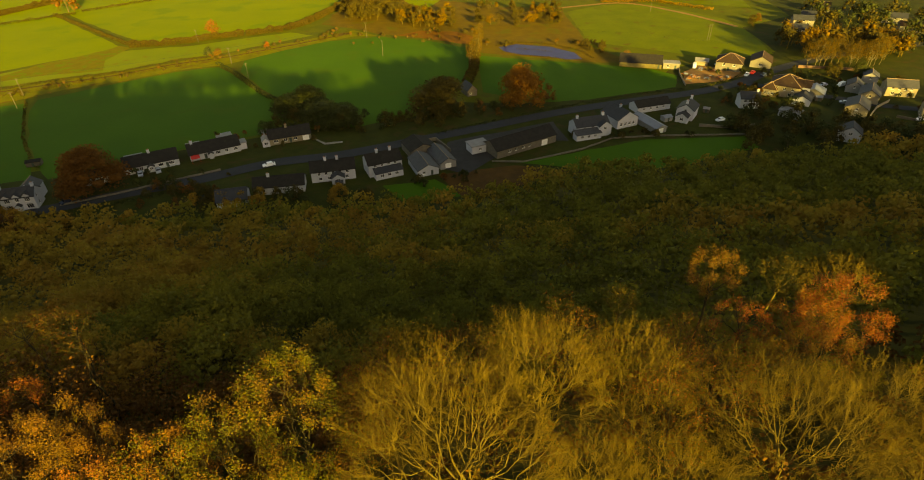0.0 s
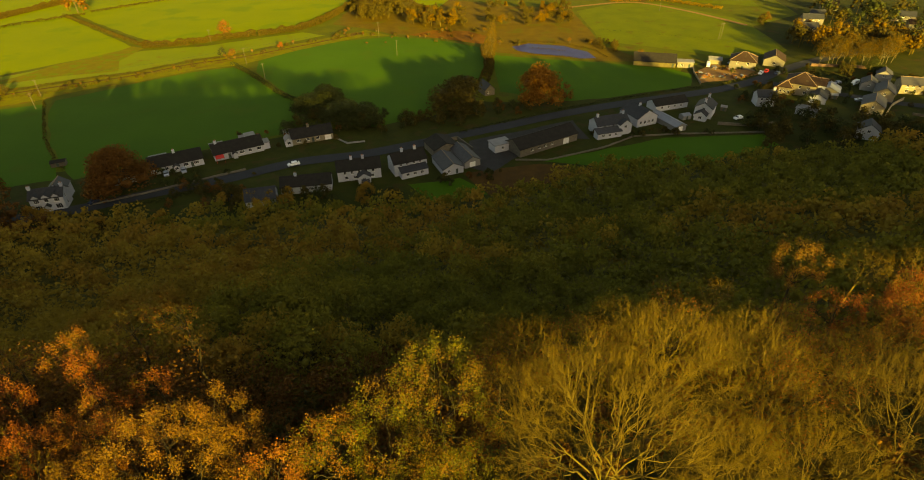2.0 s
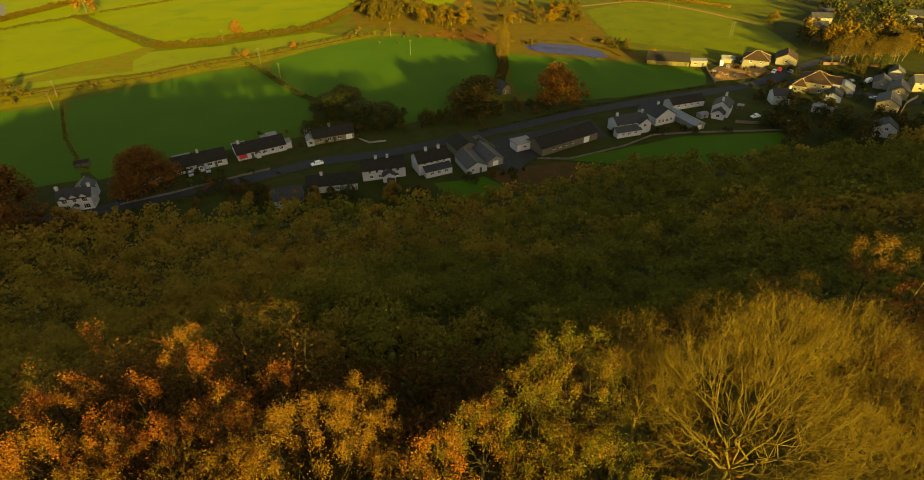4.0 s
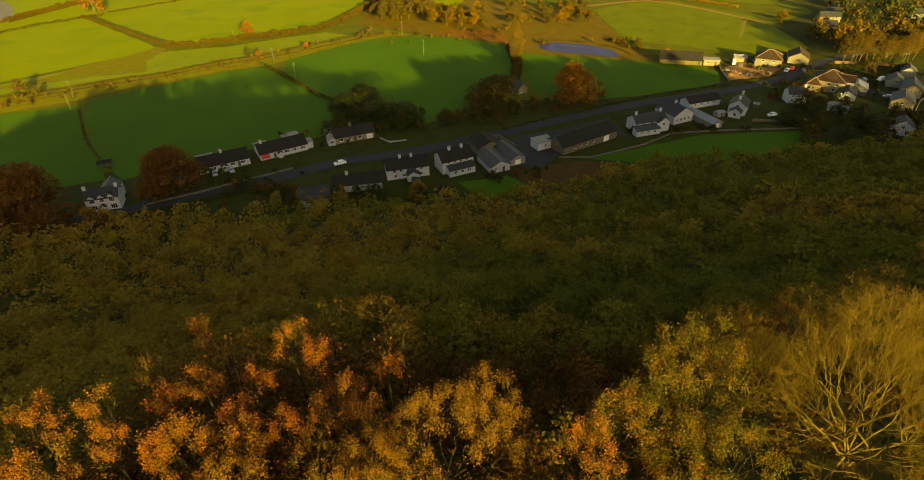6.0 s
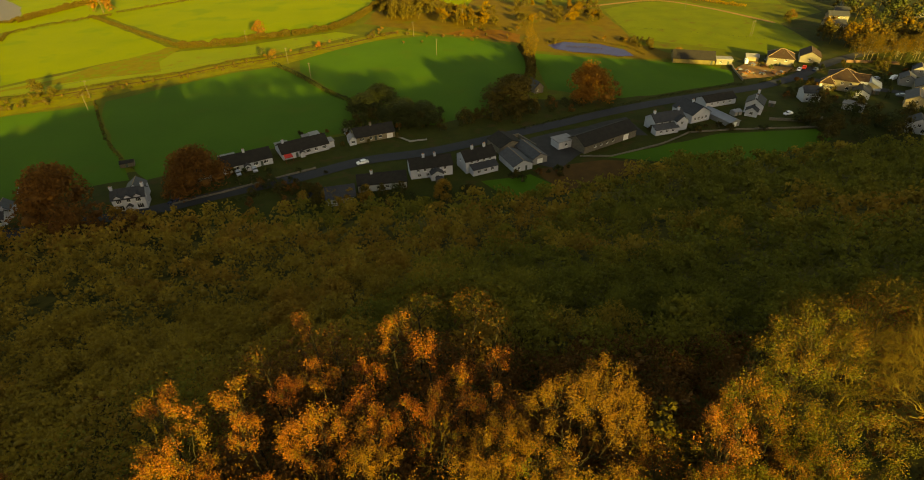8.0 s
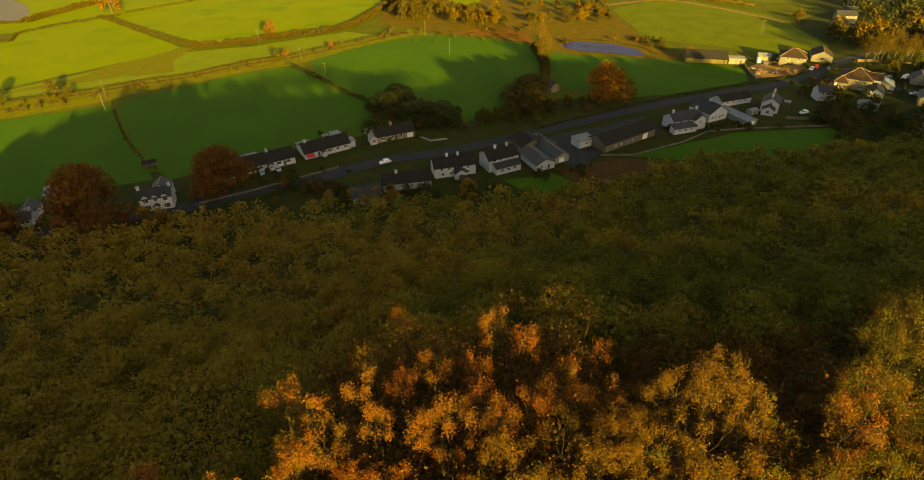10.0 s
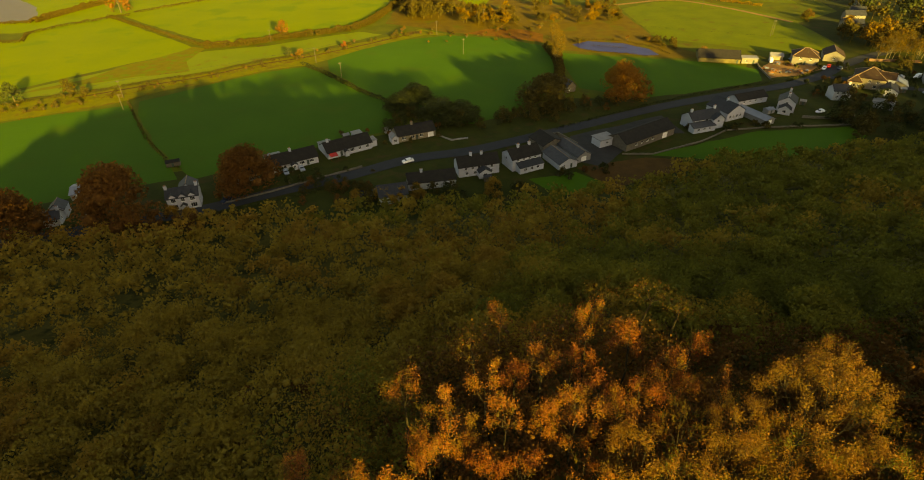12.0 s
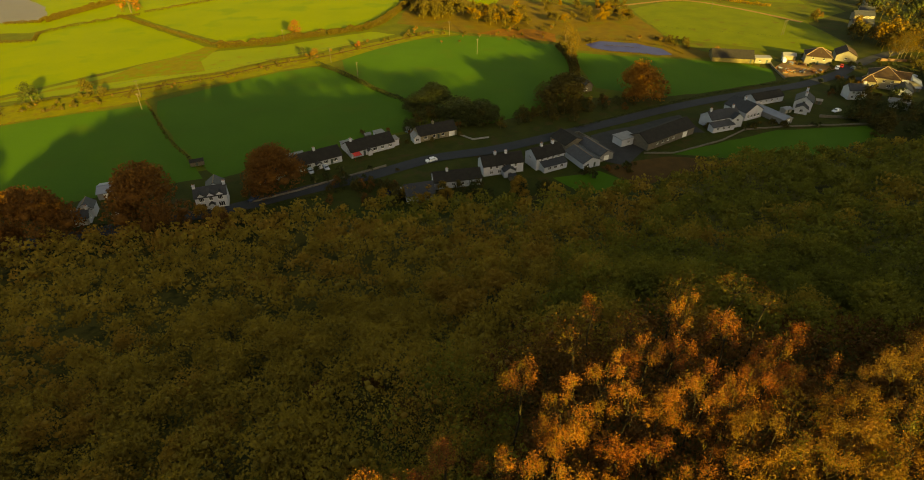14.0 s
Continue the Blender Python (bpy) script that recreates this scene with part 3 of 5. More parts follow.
def rowed(face, n, sill, w, h, lo=0.1, hi=0.9):
    return [(face, lo + (hi - lo) * (k + 0.5) / n, sill, w, h) for k in range(n)]


# bungalows on the far side of the road
def bungalow_bits(root, w, d):
    wing("porch", root, pose(w * 0.42, -1.6, 0), 2.2, 1.6, 2.2, 0.7, "y", "render_white", "slate", [("front", 0.5, 0.9, 1.2, 1.0)])
    wing("rear_annex", root, pose(0.4, d, 0), 6.0, 2.6, 2.7, 0.1, "flat", "render_white", "felt")


house("white rendered bungalow with a long dark tiled roof", (-124, 182), (-107.5, 190.5), 9.0, 2.8, 2.6, "x", "render_white", "tile_dark", [("front", 0.12, 0.9, 1.8, 1.2), ("front", 0.3, 0.9, 1.2, 1.2), ("front", 0.66, 0.9, 1.8, 1.2), ("front", 0.86, 0.9, 1.8, 1.2), ("right", 0.4, 0.9, 1.2, 1.2)], [("front", 0.78, 1.0, 2.05)], [(0.5, 0.5, 0.9)], bungalow_bits, "bungalow")


def bungalow_bits_red(root, w, d):
    wing("porch", root, pose(w * 0.36, -1.4, 0), 1.6, 1.4, 2.2, 0.6, "y", "render_white", "slate")
    wing("rear_annex", root, pose(0.0, d, 0), 5.0, 2.6, 2.7, 0.1, "flat", "render_white", "felt")
    wing("side_annex", root, pose(w, 1.0, 0), 2.6, 4.0, 2.6, 0.1, "flat", "render_white", "felt")
    wing("dormer", root, pose(w * 0.72, d * 0.55, 3.6), 3.6, 3.4, 1.6, 0.1, "flat", "render_white", "felt")
    bm = bmesh.new()
    slab(bm, (0.3, -2.6, 1.9), (3.4, -2.6, 1.9), (3.4, 0.05, 2.5), (0.3, 0.05, 2.5), 0.06)
    tube(bm, (0.4, -2.5, 0), (0.4, -2.5, 1.9), 0.04, 0.04, 6), tube(bm, (3.3, -2.5, 0), (3.3, -2.5, 1.9), 0.04, 0.04, 6)
    part("awning", bm, M["red"], root, "red awning on two posts")


house("white rendered bungalow with a red awning and flat-roofed annexes", (-104, 192.5), (-87.5, 201.5), 9.0, 2.8, 2.6, "x", "render_white", "tile_dark", [("front", 0.12, 0.9, 1.8, 1.2), ("front", 0.55, 0.9, 1.8, 1.2), ("front", 0.72, 0.9, 1.2, 1.2), ("front", 0.9, 0.9, 1.6, 1.2), ("left", 0.5, 0.9, 1.2, 1.2)], [("front", 0.3, 1.0, 2.05)], [(0.1, 0.5, 0.9)], bungalow_bits_red, "bungalow")


def bungalow_bits_end(root, w, d):
    wing("side_annex", root, pose(-2.8, -0.6, 0), 2.8, 4.5, 2.7, 1.2, "y", "render_white", "felt", [("front", 0.5, 0.9, 1.4, 1.1)])


house("cream rendered bungalow with a dark tiled roof and white annex", (-77, 205.5), (-61.5, 211.5), 8.5, 2.8, 2.5, "x", "render_cream", "tile_dark", [("front", 0.15, 0.9, 1.8, 1.2), ("front", 0.38, 0.9, 1.4, 1.2), ("front", 0.62, 0.9, 1.4, 1.2)], [("front", 0.5, 1.0, 2.05), ("front", 0.87, 2.6, 2.1)], [(0.45, 0.5, 0.9)], bungalow_bits_end, "bungalow")


# the large white house with two front gables, and its neighbours
def front_gables(root, w, d):
    for c in (0.2, 0.5, 0.8):
        g = wing("front_gable", root, pose(w * c - 1.1, -0.05, 4.6), 2.2, 2.2, 0.9, 0.95, "y", "render_white", "slate", [])
    wing("rear_wing", root, pose(w * 0.3, d, 0), 6.0, 6.0, 4.4, 2.2, "y", "render_white", "slate_blue")
    wing("porch", root, pose(w * 0.5 - 0.9, -1.2, 0), 1.8, 1.2, 2.3, 0.7, "y", "render_white", "slate")


house("large white two-storey house with small front gables and slate roof", (-152.3, 157.2), (-142.6, 159.8), 6.5, 5.0, 2.2, "x", "render_white", "slate",
      [("front", 0.2, 0.6, 2.0, 1.7), ("front", 0.8, 0.6, 2.0, 1.7), ("front", 0.2, 3.2, 1.6, 1.5), ("front", 0.5, 3.3, 1.2, 1.4), ("front", 0.8, 3.2, 1.6, 1.5), ("right", 0.4, 3.4, 0.9, 1.2), ("right", 0.4, 0.9, 0.9, 1.2)], [], [(0.02, 0.5, 0.9), (0.98, 0.5, 0.9)], front_gables)
house("small white house with a grey slate roof", (-190.4, 150.0), (-185.2, 151.4), 5.0, 2.9, 1.9, "x", "render_white", "slate_blue", rowed("front", 3, 1.2, 1.0, 1.1) + [("right", 0.5, 1.2, 1.0, 1.1)], [], [(0.95, 0.5, 0.8)], lambda r, w, d: wing("rear_wing", r, pose(1, d, 0), 5, 5, 3.4, 2.0, "y", "render_white", "slate_blue"))
house("long pale shed with a blue-grey sheet roof", (-190, 167), (-183.5, 169), 8.0, 2.6, 1.0, "x", "render_grey", "sheet_roof", [], [("front", 0.5, 3.0, 2.2)], name="shed")
house("low white outbuilding with a dark roof under a tree", (-136, 174), (-127, 178), 6.0, 2.8, 1.8, "x", "render_white", "tile_dark", rowed("front", 2, 0.9, 1.2, 1.1), name="outbuilding")


# Walls coloured grey to dim a white cottage that stands too bright.
house("white gabled cottage dimmed to grey, half hidden between two broad trees", (4, 256), (8.6, 258), 8.0, 3.2, 2.4, "y", "stone", "slate", [("front", 0.3, 0.9, 1.0, 1.1), ("right", 0.5, 0.9, 1.2, 1.1)], [], [])


# the near side of the road, backs to the wood
def lean_to(root, w, d):
    wing("lean_to", root, pose(w * 0.12, -3.2, 0), w * 0.82, 3.2, 2.5, 1.1, "lean", "render_white", "slate", rowed("front", 3, 0.9, 1.3, 1.1))


def low_wing(root, w, d):
    wing("rear_wing", root, pose(w * 0.45, -3.0, 0), 4.5, 3.0, 2.6, 1.4, "y", "render_white", "slate", [("front", 0.5, 0.9, 1.4, 1.1)])


house("white cottage with white gable and slate roof among shrubs", (-81, 156.6), (-71.5, 158.6), 7.5, 3.0, 2.6, "x", "render_white", "slate", [("front", 0.25, 0.9, 1.2, 1.1), ("front", 0.75, 0.9, 1.2, 1.1), ("left", 0.5, 1.0, 1.0, 1.1)], [], [])
house("overgrown white cottage with a dark mossy roof", (-71.5, 165.5), (-54.5, 168), 7.0, 3.0, 2.4, "x", "render_white", "tile_dark", rowed("front", 4, 0.9, 1.0, 1.1), [("front", 0.5, 0.95, 2.0)], [(0.3, 0.5, 0.8)])
house("white cottage pair with dark tiled roof and many rear windows", (-53.2, 173.8), (-38, 177), 7.5, 4.2, 2.6, "x", "render_white", "tile_dark", rowed("front", 5, 2.6, 1.0, 1.1) + rowed("front", 4, 0.7, 1.2, 1.1), [("front", 0.5, 0.95, 2.0)], [(0.35, 0.5, 0.9), (0.62, 0.5, 0.9)], low_wing)
house("tall white house with dark roof and slate lean-to", (-33, 177), (-21.5, 182), 8.0, 5.0, 2.6, "x", "render_white", "tile_dark", rowed("front", 4, 3.6, 1.0, 1.1) + [("left", 0.4, 3.2, 0.9, 1.1)], [], [(0.35, 0.5, 1.0), (0.75, 0.5, 1.0)], lean_to)
house("white gabled garage with a grey slate roof", (-15.4, 176.5), (-8, 179.4), 12.0, 2.7, 1.9, "y", "render_white", "slate_blue", [("front", 0.3, 0.9, 1.0, 1.0)], [("front", 0.68, 0.95, 2.0)], name="garage")
house("low workshop with a grey slate roof", (-7.4, 182), (-1.6, 184.5), 14.0, 2.8, 1.7, "y", "render_grey", "slate_blue", [], [("front", 0.5, 2.4, 2.2)], name="workshop")
house("long dark outbuilding with a pale verge", (-19, 191.5), (-9.5, 196), 10.0, 3.2, 2.0, "y", "stone", "tile_dark", [], [], name="outbuilding")
house("small pale flat-roofed building", (4.6, 194), (11.2, 197), 5.5, 3.2, 0.2, "flat", "render_white", "felt", [("front", 0.5, 1.2, 1.2, 1.0)], [("right", 0.5, 0.95, 2.0)], name="outbuilding")
house("long stone barn with a dark roof", (14, 190), (38.6, 204.5), 10.0, 3.4, 2.6, "x", "stone", "tile_dark", rowed("front", 4, 1.4, 1.3, 0.9, 0.15, 0.6), [("front", 0.8, 3.0, 2.5)], name="barn")


def cottage_bits(root, w, d):
    wing("lean_to", root, pose(-1.5, -3.4, 0), w * 0.75, 3.4, 2.4, 1.2, "lean", "render_white", "slate_blue", rowed("front", 3, 0.9, 1.2, 1.0))
    wing("gable_wing", root, pose(w * 0.62, -2.0, 0), w * 0.38, 2.2, 4.4, 2.0, "y", "render_white", "slate", [("front", 0.5, 2.8, 1.2, 1.1)])


house("white house with two chimneys and slate lean-tos", (47.5, 208), (61.5, 212), 7.5, 4.4, 2.4, "x", "render_white", "slate", rowed("front", 3, 3.0, 1.0, 1.1), [], [(0.1, 0.5, 1.0), (0.9, 0.5, 1.0)], cottage_bits)
house("white gabled house with a steep slate roof", (66, 215.5), (75.5, 219.5), 12.0, 4.0, 3.0, "y", "render_white", "slate", rowed("front", 4, 1.0, 1.1, 1.4), [], [(0.5, 0.5, 0.8)])
house("long low shed with a pale blue sheet roof", (80.5, 210), (85.5, 212), 16.0, 2.5, 1.1, "y", "render_grey", "sheet_roof", [], [("front", 0.5, 2.4, 2.1)], name="shed")
house("low terrace of outbuildings with dark roofs", (79, 232), (95, 237), 7.0, 2.8, 1.9, "x", "render_white", "tile_dark", rowed("front", 4, 1.0, 1.0, 1.0), name="outbuilding")
house("white gabled house with chimneys and a lower wing", (94, 226.5), (100, 222.5), 8.5, 4.6, 2.4, "y", "render_white", "slate", [("front", 0.5, 3.4, 1.1, 1.2), ("front", 0.3, 1.0, 1.3, 1.2)], [], [(0.5, 0.1, 1.2), (0.5, 0.9, 1.2)], lambda r, w, d: wing("low_wing", r, pose(1.0, -4.0, 0), 5.0, 4.0, 2.7, 1.6, "y", "render_white", "slate", [("front", 0.5, 0.9, 1.4, 1.2)]))
house("cream cottage with rows of windows behind trees", (126, 236), (134, 235), 6.5, 4.6, 2.2, "x", "render_white", "slate", rowed("front", 3, 2.9, 1.0, 1.1) + rowed("front", 3, 0.8, 1.0, 1.2), [], [(0.9, 0.5, 0.9)])
house("small white flat-roofed garage", (139, 227), (145, 221.5), 5.5, 2.6, 0.1, "flat", "render_white", "felt", [], [("front", 0.5, 2.6, 2.1)], name="garage")


def hip_bits(root, w, d):
    wing("bay_wing", root, pose(-2.2, -2.0, 0), 6.0, 5.5, 3.6, 2.4, "hip", "render_cream", "tile_brown", rowed("front", 3, 0.9, 1.0, 1.3))
    wing("gable_wing", root, pose(w - 3.0, 2.0, 0), 6.5, 5.0, 5.6, 2.6, "x", "render_white", "tile_brown", [("front", 0.5, 3.2, 1.2, 1.2)])


house("large cream house with a brown hipped roof and bay wing", (146, 252.5), (157, 245), 13.0, 5.4, 3.7, "hip", "render_cream", "tile_brown", rowed("front", 3, 3.2, 1.2, 1.2) + rowed("front", 2, 0.9, 1.5, 1.3) + rowed("right", 3, 3.2, 1.1, 1.2), [], [], hip_bits)
house("long white single-storey house with many windows", (151.5, 240), (157.5, 236), 13.0, 2.7, 1.8, "y", "render_white", "slate", [("front", 0.5, 0.9, 1.4, 1.1)] + rowed("right", 5, 0.9, 1.2, 1.2), [])
house("low pale glasshouse-roofed workshop", (160.5, 249), (168, 244), 9.0, 2.6, 2.0, "y", "render_sun_dimmed", "sheet_roof", rowed("right", 4, 0.9, 1.2, 1.0) + [("front", 0.5, 0.9, 1.6, 1.0)], name="workshop")
house("cream gabled house with a grey slate roof", (167.5, 227), (174.5, 222), 12.0, 3.8, 2.3, "y", "render_cream", "slate_blue", [("front", 0.5, 2.6, 1.0, 1.1)] + rowed("right", 4, 2.2, 1.0, 1.1), [])
house("cream gabled house stepping up the street", (182, 241), (188.5, 236.5), 12.0, 4.0, 2.4, "y", "render_cream", "slate_blue", [("front", 0.5, 2.8, 1.0, 1.1)] + rowed("right", 4, 2.4, 1.0, 1.1), [])
house("sunlit cream terrace house with a grey slate roof", (199, 248), (211, 244.5), 7.5, 4.6, 2.5, "x", "render_cream", "slate_blue", rowed("front", 4, 3.2, 1.2, 1.2) + rowed("front", 3, 0.9, 1.3, 1.3), [("front", 0.9, 1.0, 2.05)], [])
house("grey gabled house end with a slate roof", (184, 254), (189.5, 250.5), 8.0, 3.4, 2.0, "y", "render_grey", "slate_blue", [("front", 0.5, 2.2, 0.9, 1.0)], [])
house("small grey house with a slate roof", (199, 266), (204.5, 262.5), 7.0, 3.6, 2.0, "y", "render_grey", "slate_blue", [("front", 0.5, 2.2, 0.9, 1.0)], [])
house("white gabled house with tall windows below the trees", (150, 201), (156.5, 197), 7.0, 4.0, 2.6, "y", "render_white", "slate", [("front", 0.5, 2.9, 1.2, 1.7), ("front", 0.22, 0.6, 1.3, 1.6), ("front", 0.75, 0.6, 1.3, 1.6)] + rowed("left", 2, 2.6, 1.0, 1.3), [])
house("cream house at the street end", (197, 221), (209, 214), 8.0, 5.0, 2.6, "x", "render_cream", "tile_brown", rowed("front", 3, 3.2, 1.2, 1.2) + rowed("left", 2, 0.9, 1.3, 1.2), [])
house("long low timber barn with a dark roof", (87, 298), (108, 292), 12.0, 2.6, 3.0, "x", "timber", "tile_dark", [], [("front", 0.93, 1.0, 2.0)], name="barn")
house("small white annex with a flat roof", (109, 292.5), (117, 290.5), 5.0, 2.9, 0.1, "flat", "render_sun_dimmed", "felt", [("front", 0.3, 1.0, 1.2, 1.0)], [("front", 0.75, 0.95, 2.0)], name="outbuilding")
house("white square house with a hipped tiled roof", (135.5, 289.5), (147, 283.8), 11.0, 4.6, 3.3, "hip", "render_sun_dimmed", "tile_brown", rowed("front", 2, 2.8, 1.2, 1.2) + rowed("right", 2, 2.8, 1.2, 1.2), [("front", 0.5, 1.0, 2.0)], [])
house("small wooden hut with a pale roof", (128, 297.5), (134, 295.5), 5.0, 2.4, 1.0, "x", "render_cream", "felt", name="hut")
house("white house with a tiled roof by the road bend", (155.5, 293), (164.5, 288.4), 12.0, 3.4, 2.7, "y", "render_sun_dimmed", "tile_brown", [("front", 0.5, 1.2, 1.4, 1.2)] + rowed("right", 3, 1.2, 1.2, 1.2), [])
for a, b, lab in (((219, 374), (231, 371), "distant white house with a dark roof"), ((230, 386), (238, 382), "distant white house on the rise"), ((204, 353), (216, 350), "distant low white house"), ((252, 412), (262, 408), "distant cream house among trees"), ((280, 378), (292, 372), "distant white house at the wood"), ((276, 355), (289, 350), "distant cream house below the wood")):
    house(lab, a, b, 7.0, 4.0, 2.2, "x", "render_sun_dimmed", "tile_brown" if "cream" in lab else "slate", rowed("front", 3, 2.8, 1.1, 1.2) + rowed("front", 2, 0.8, 1.2, 1.2), [])

# ---- trees ----


def limb(rng, p, q, r0, r1, steps=3, bend=0.07):
    """A crooked limb from p to q as rows p0, p1, r0, r1."""
    L = np.linalg.norm(q - p)
    pts = [p + (q - p) * k / steps + (rng.normal(0, bend * L, 3) if 0 < k < steps else 0) for k in range(steps + 1)]
    rad = np.linspace(r0, r1, steps + 1)
    return [(*pts[k], *pts[k + 1], rad[k], rad[k + 1]) for k in range(steps)]


def spread_out(rng, pts, k):
    """Indices of k points far from one another."""
    pick = [int(rng.integers(0, len(pts)))]
    far = np.linalg.norm(pts - pts[pick[0]], axis=1)
    while len(pick) < min(k, len(pts)):
        pick.append(int(far.argmax()))
        far = np.minimum(far, np.linalg.norm(pts - pts[pick[-1]], axis=1))
    return pick


def rods(segs, sides):
    """Tapered rods as vertices and faces."""
    p, q, r0, r1 = segs[:, :3], segs[:, 3:6], segs[:, 6], segs[:, 7]
    d = q - p
    d /= np.linalg.norm(d, axis=1, keepdims=True) + 1e-9
    u = np.cross(d, np.where(np.abs(d[:, 2:]) > 0.9, [[1.0, 0, 0]], [[0, 0, 1.0]]))
    u /= np.linalg.norm(u, axis=1, keepdims=True)
    v = np.cross(d, u)
    a = np.arange(sides) * 6.28319 / sides
    ring = u[:, None] * np.cos(a)[None, :, None] + v[:, None] * np.sin(a)[None, :, None]
    verts = np.concatenate([p[:, None] + ring * r0[:, None, None], q[:, None] + ring * r1[:, None, None]], 1)
    k = np.arange(sides)
    face = np.stack([k, (k + 1) % sides, sides + (k + 1) % sides, sides + k], -1)
    return verts.reshape(-1, 3), (face[None] + (np.arange(len(segs)) * 2 * sides)[:, None, None]).reshape(-1, 4)


def leaf_cards(rng, centres, size, flat=0.5, upright=0.0):
    """Small bent leaf sprays: four-cornered faces at the centres, turned at random."""
    n = len(centres)
    a = rng.normal(0, 1, (n, 3)) + [0, 0, upright]
    a /= np.linalg.norm(a, axis=1, keepdims=True)
    b = rng.normal(0, 1, (n, 3))
    b[:, 2] *= flat
    b = np.cross(a, b)
    b /= np.linalg.norm(b, axis=1, keepdims=True) + 1e-9
    s = size * rng.uniform(0.6, 1.3, (n, 1))
    v = np.stack([centres - a * s * 0.6, centres + b * s * 0.42, centres + a * s * 0.6, centres - b * s * 0.42], 1)
    return v.reshape(-1, 3), np.arange(n * 4).reshape(-1, 4)


def twigs_at(rng, p, d, length, radius, fan=0.5, lift=0.15):
    """Two-piece twigs from points p along directions d: rows of rods, and where they end and point."""
    d = d + rng.normal(0, fan, d.shape) + [0, 0, lift]
    d /= np.linalg.norm(d, axis=1, keepdims=True)
    L = length * rng.uniform(0.5, 1.25, (len(p), 1))
    mid = p + d * L * 0.5
    d2 = d + rng.normal(0, 0.3, d.shape) + [0, 0, 0.1]
    d2 /= np.linalg.norm(d2, axis=1, keepdims=True)
    tip = mid + d2 * L * 0.5
    r = np.full((len(p), 1), radius)
    return np.concatenate([np.hstack([p, mid, r, r * 0.75]), np.hstack([mid, tip, r * 0.75, r * 0.4])]), mid, tip, d2


def crown_tree(seed, tall, wide, rise, leaf=None, leaves=130, gaps=0.2, puff=(0.4, 0.4, 0.5), leaf_size=0.097, space=0.95, twigs=6, bark="bark", twig="twig", low=-0.3, second=None):
    """A tree whose limbs fork three times on the way to clumps spread over an uneven dome, `wide` in radius and `rise` high."""
    rng = np.random.default_rng(seed)
    want = int(np.clip(5.2 * wide * rise / space ** 2, 9, 330))
    d = rng.normal(0, 1, (want * 6, 3))
    d /= np.linalg.norm(d, axis=1, keepdims=True)
    d = d[d[:, 2] > low]
    d = d[spread_out(rng, d, want)]
    main = d[spread_out(rng, d, 5 + int(wide))]
    near = np.linalg.norm(d[:, None] - main[None], axis=2).argmin(1)
    reach = rng.uniform(0.78, 1.08, len(main))[near] * rng.uniform(0.8, 1.06, len(d))
    middle = np.array([0, 0, tall - rise])
    clump = middle + d * reach[:, None] * [wide, wide, rise]
    fork = np.array([rng.normal(0, 0.2), rng.normal(0, 0.2), tall - rise * 1.75 if tall - rise * 1.75 > 2 else 2.0])
    thick = 0.0055 * tall + 0.005 * wide
    segs = limb(rng, np.zeros(3), fork, thick * 1.3, thick, 4, 0.02)
    for k in range(len(main)):
        own = clump[near == k]
        if not len(own):
            continue
        a = fork + (own.mean(0) - fork) * 0.45 + rng.normal(0, 0.03 * wide, 3)
        segs += limb(rng, fork, a, thick * 0.6, thick * 0.42)
        subs = own[spread_out(rng, own, max(1, len(own) // 5))]
        side = np.linalg.norm(own[:, None] - subs[None], axis=2).argmin(1)
        for j in range(len(subs)):
            mine = own[side == j]
            b = a + (mine.mean(0) - a) * 0.55 + rng.normal(0, 0.02 * wide, 3)
            segs += limb(rng, a, b, thick * 0.4, thick * 0.22)
            for c in mine:
                segs += limb(rng, b, c, thick * 0.2, 0.014, 2, 0.1)
    segs = np.array(segs)
    heavy = segs[:, 6] > 0.06
    v, f = rods(segs[heavy], 6)
    w, g = rods(segs[~heavy], 3)
    out = [("trunk", faces_mesh("trunk", np.concatenate([v, w]), np.concatenate([f, g + len(v)]), [M[bark]]))]
    way = clump - fork
    way /= np.linalg.norm(way, axis=1, keepdims=True)
    p, q = np.repeat(clump, twigs, 0), np.repeat(way, twigs, 0)
    tw, mid, tip, end = twigs_at(rng, p - q * 0.5, q, 0.95 if leaf else 1.5, 0.011, 0.4 if leaf else 0.5)
    if not leaf:
        more = twigs_at(rng, mid, end, 0.9, 0.008, 0.6)[0]
        back = twigs_at(rng, p - q * rng.uniform(0.4, 2.4, (len(p), 1)), q, 1.1, 0.009, 0.8)[0]
        tw = np.concatenate([tw, more, back])
    out.append(("fine_branching", faces_mesh("fine_branching", *rods(tw, 3), [M[twig]])))
    if leaf:
        keep = rng.uniform(0, 1, len(clump)) > gaps
        tufts = tip.reshape(len(clump), twigs, 3)[keep].reshape(-1, 3)
        k = max(1, leaves // twigs)
        c = np.repeat(tufts, k, 0) + rng.normal(0, 1, (len(tufts) * k, 3)) * puff
        lv, lf = leaf_cards(rng, c, leaf_size, upright=0.6)
        tint = np.repeat((rng.uniform(0, 1, len(tufts)) < (0.35 if second else 0)).astype(int), k)
        out.append(("crown", faces_mesh("crown", lv, lf, [M[leaf], M[second or leaf]], tint)))
    return out


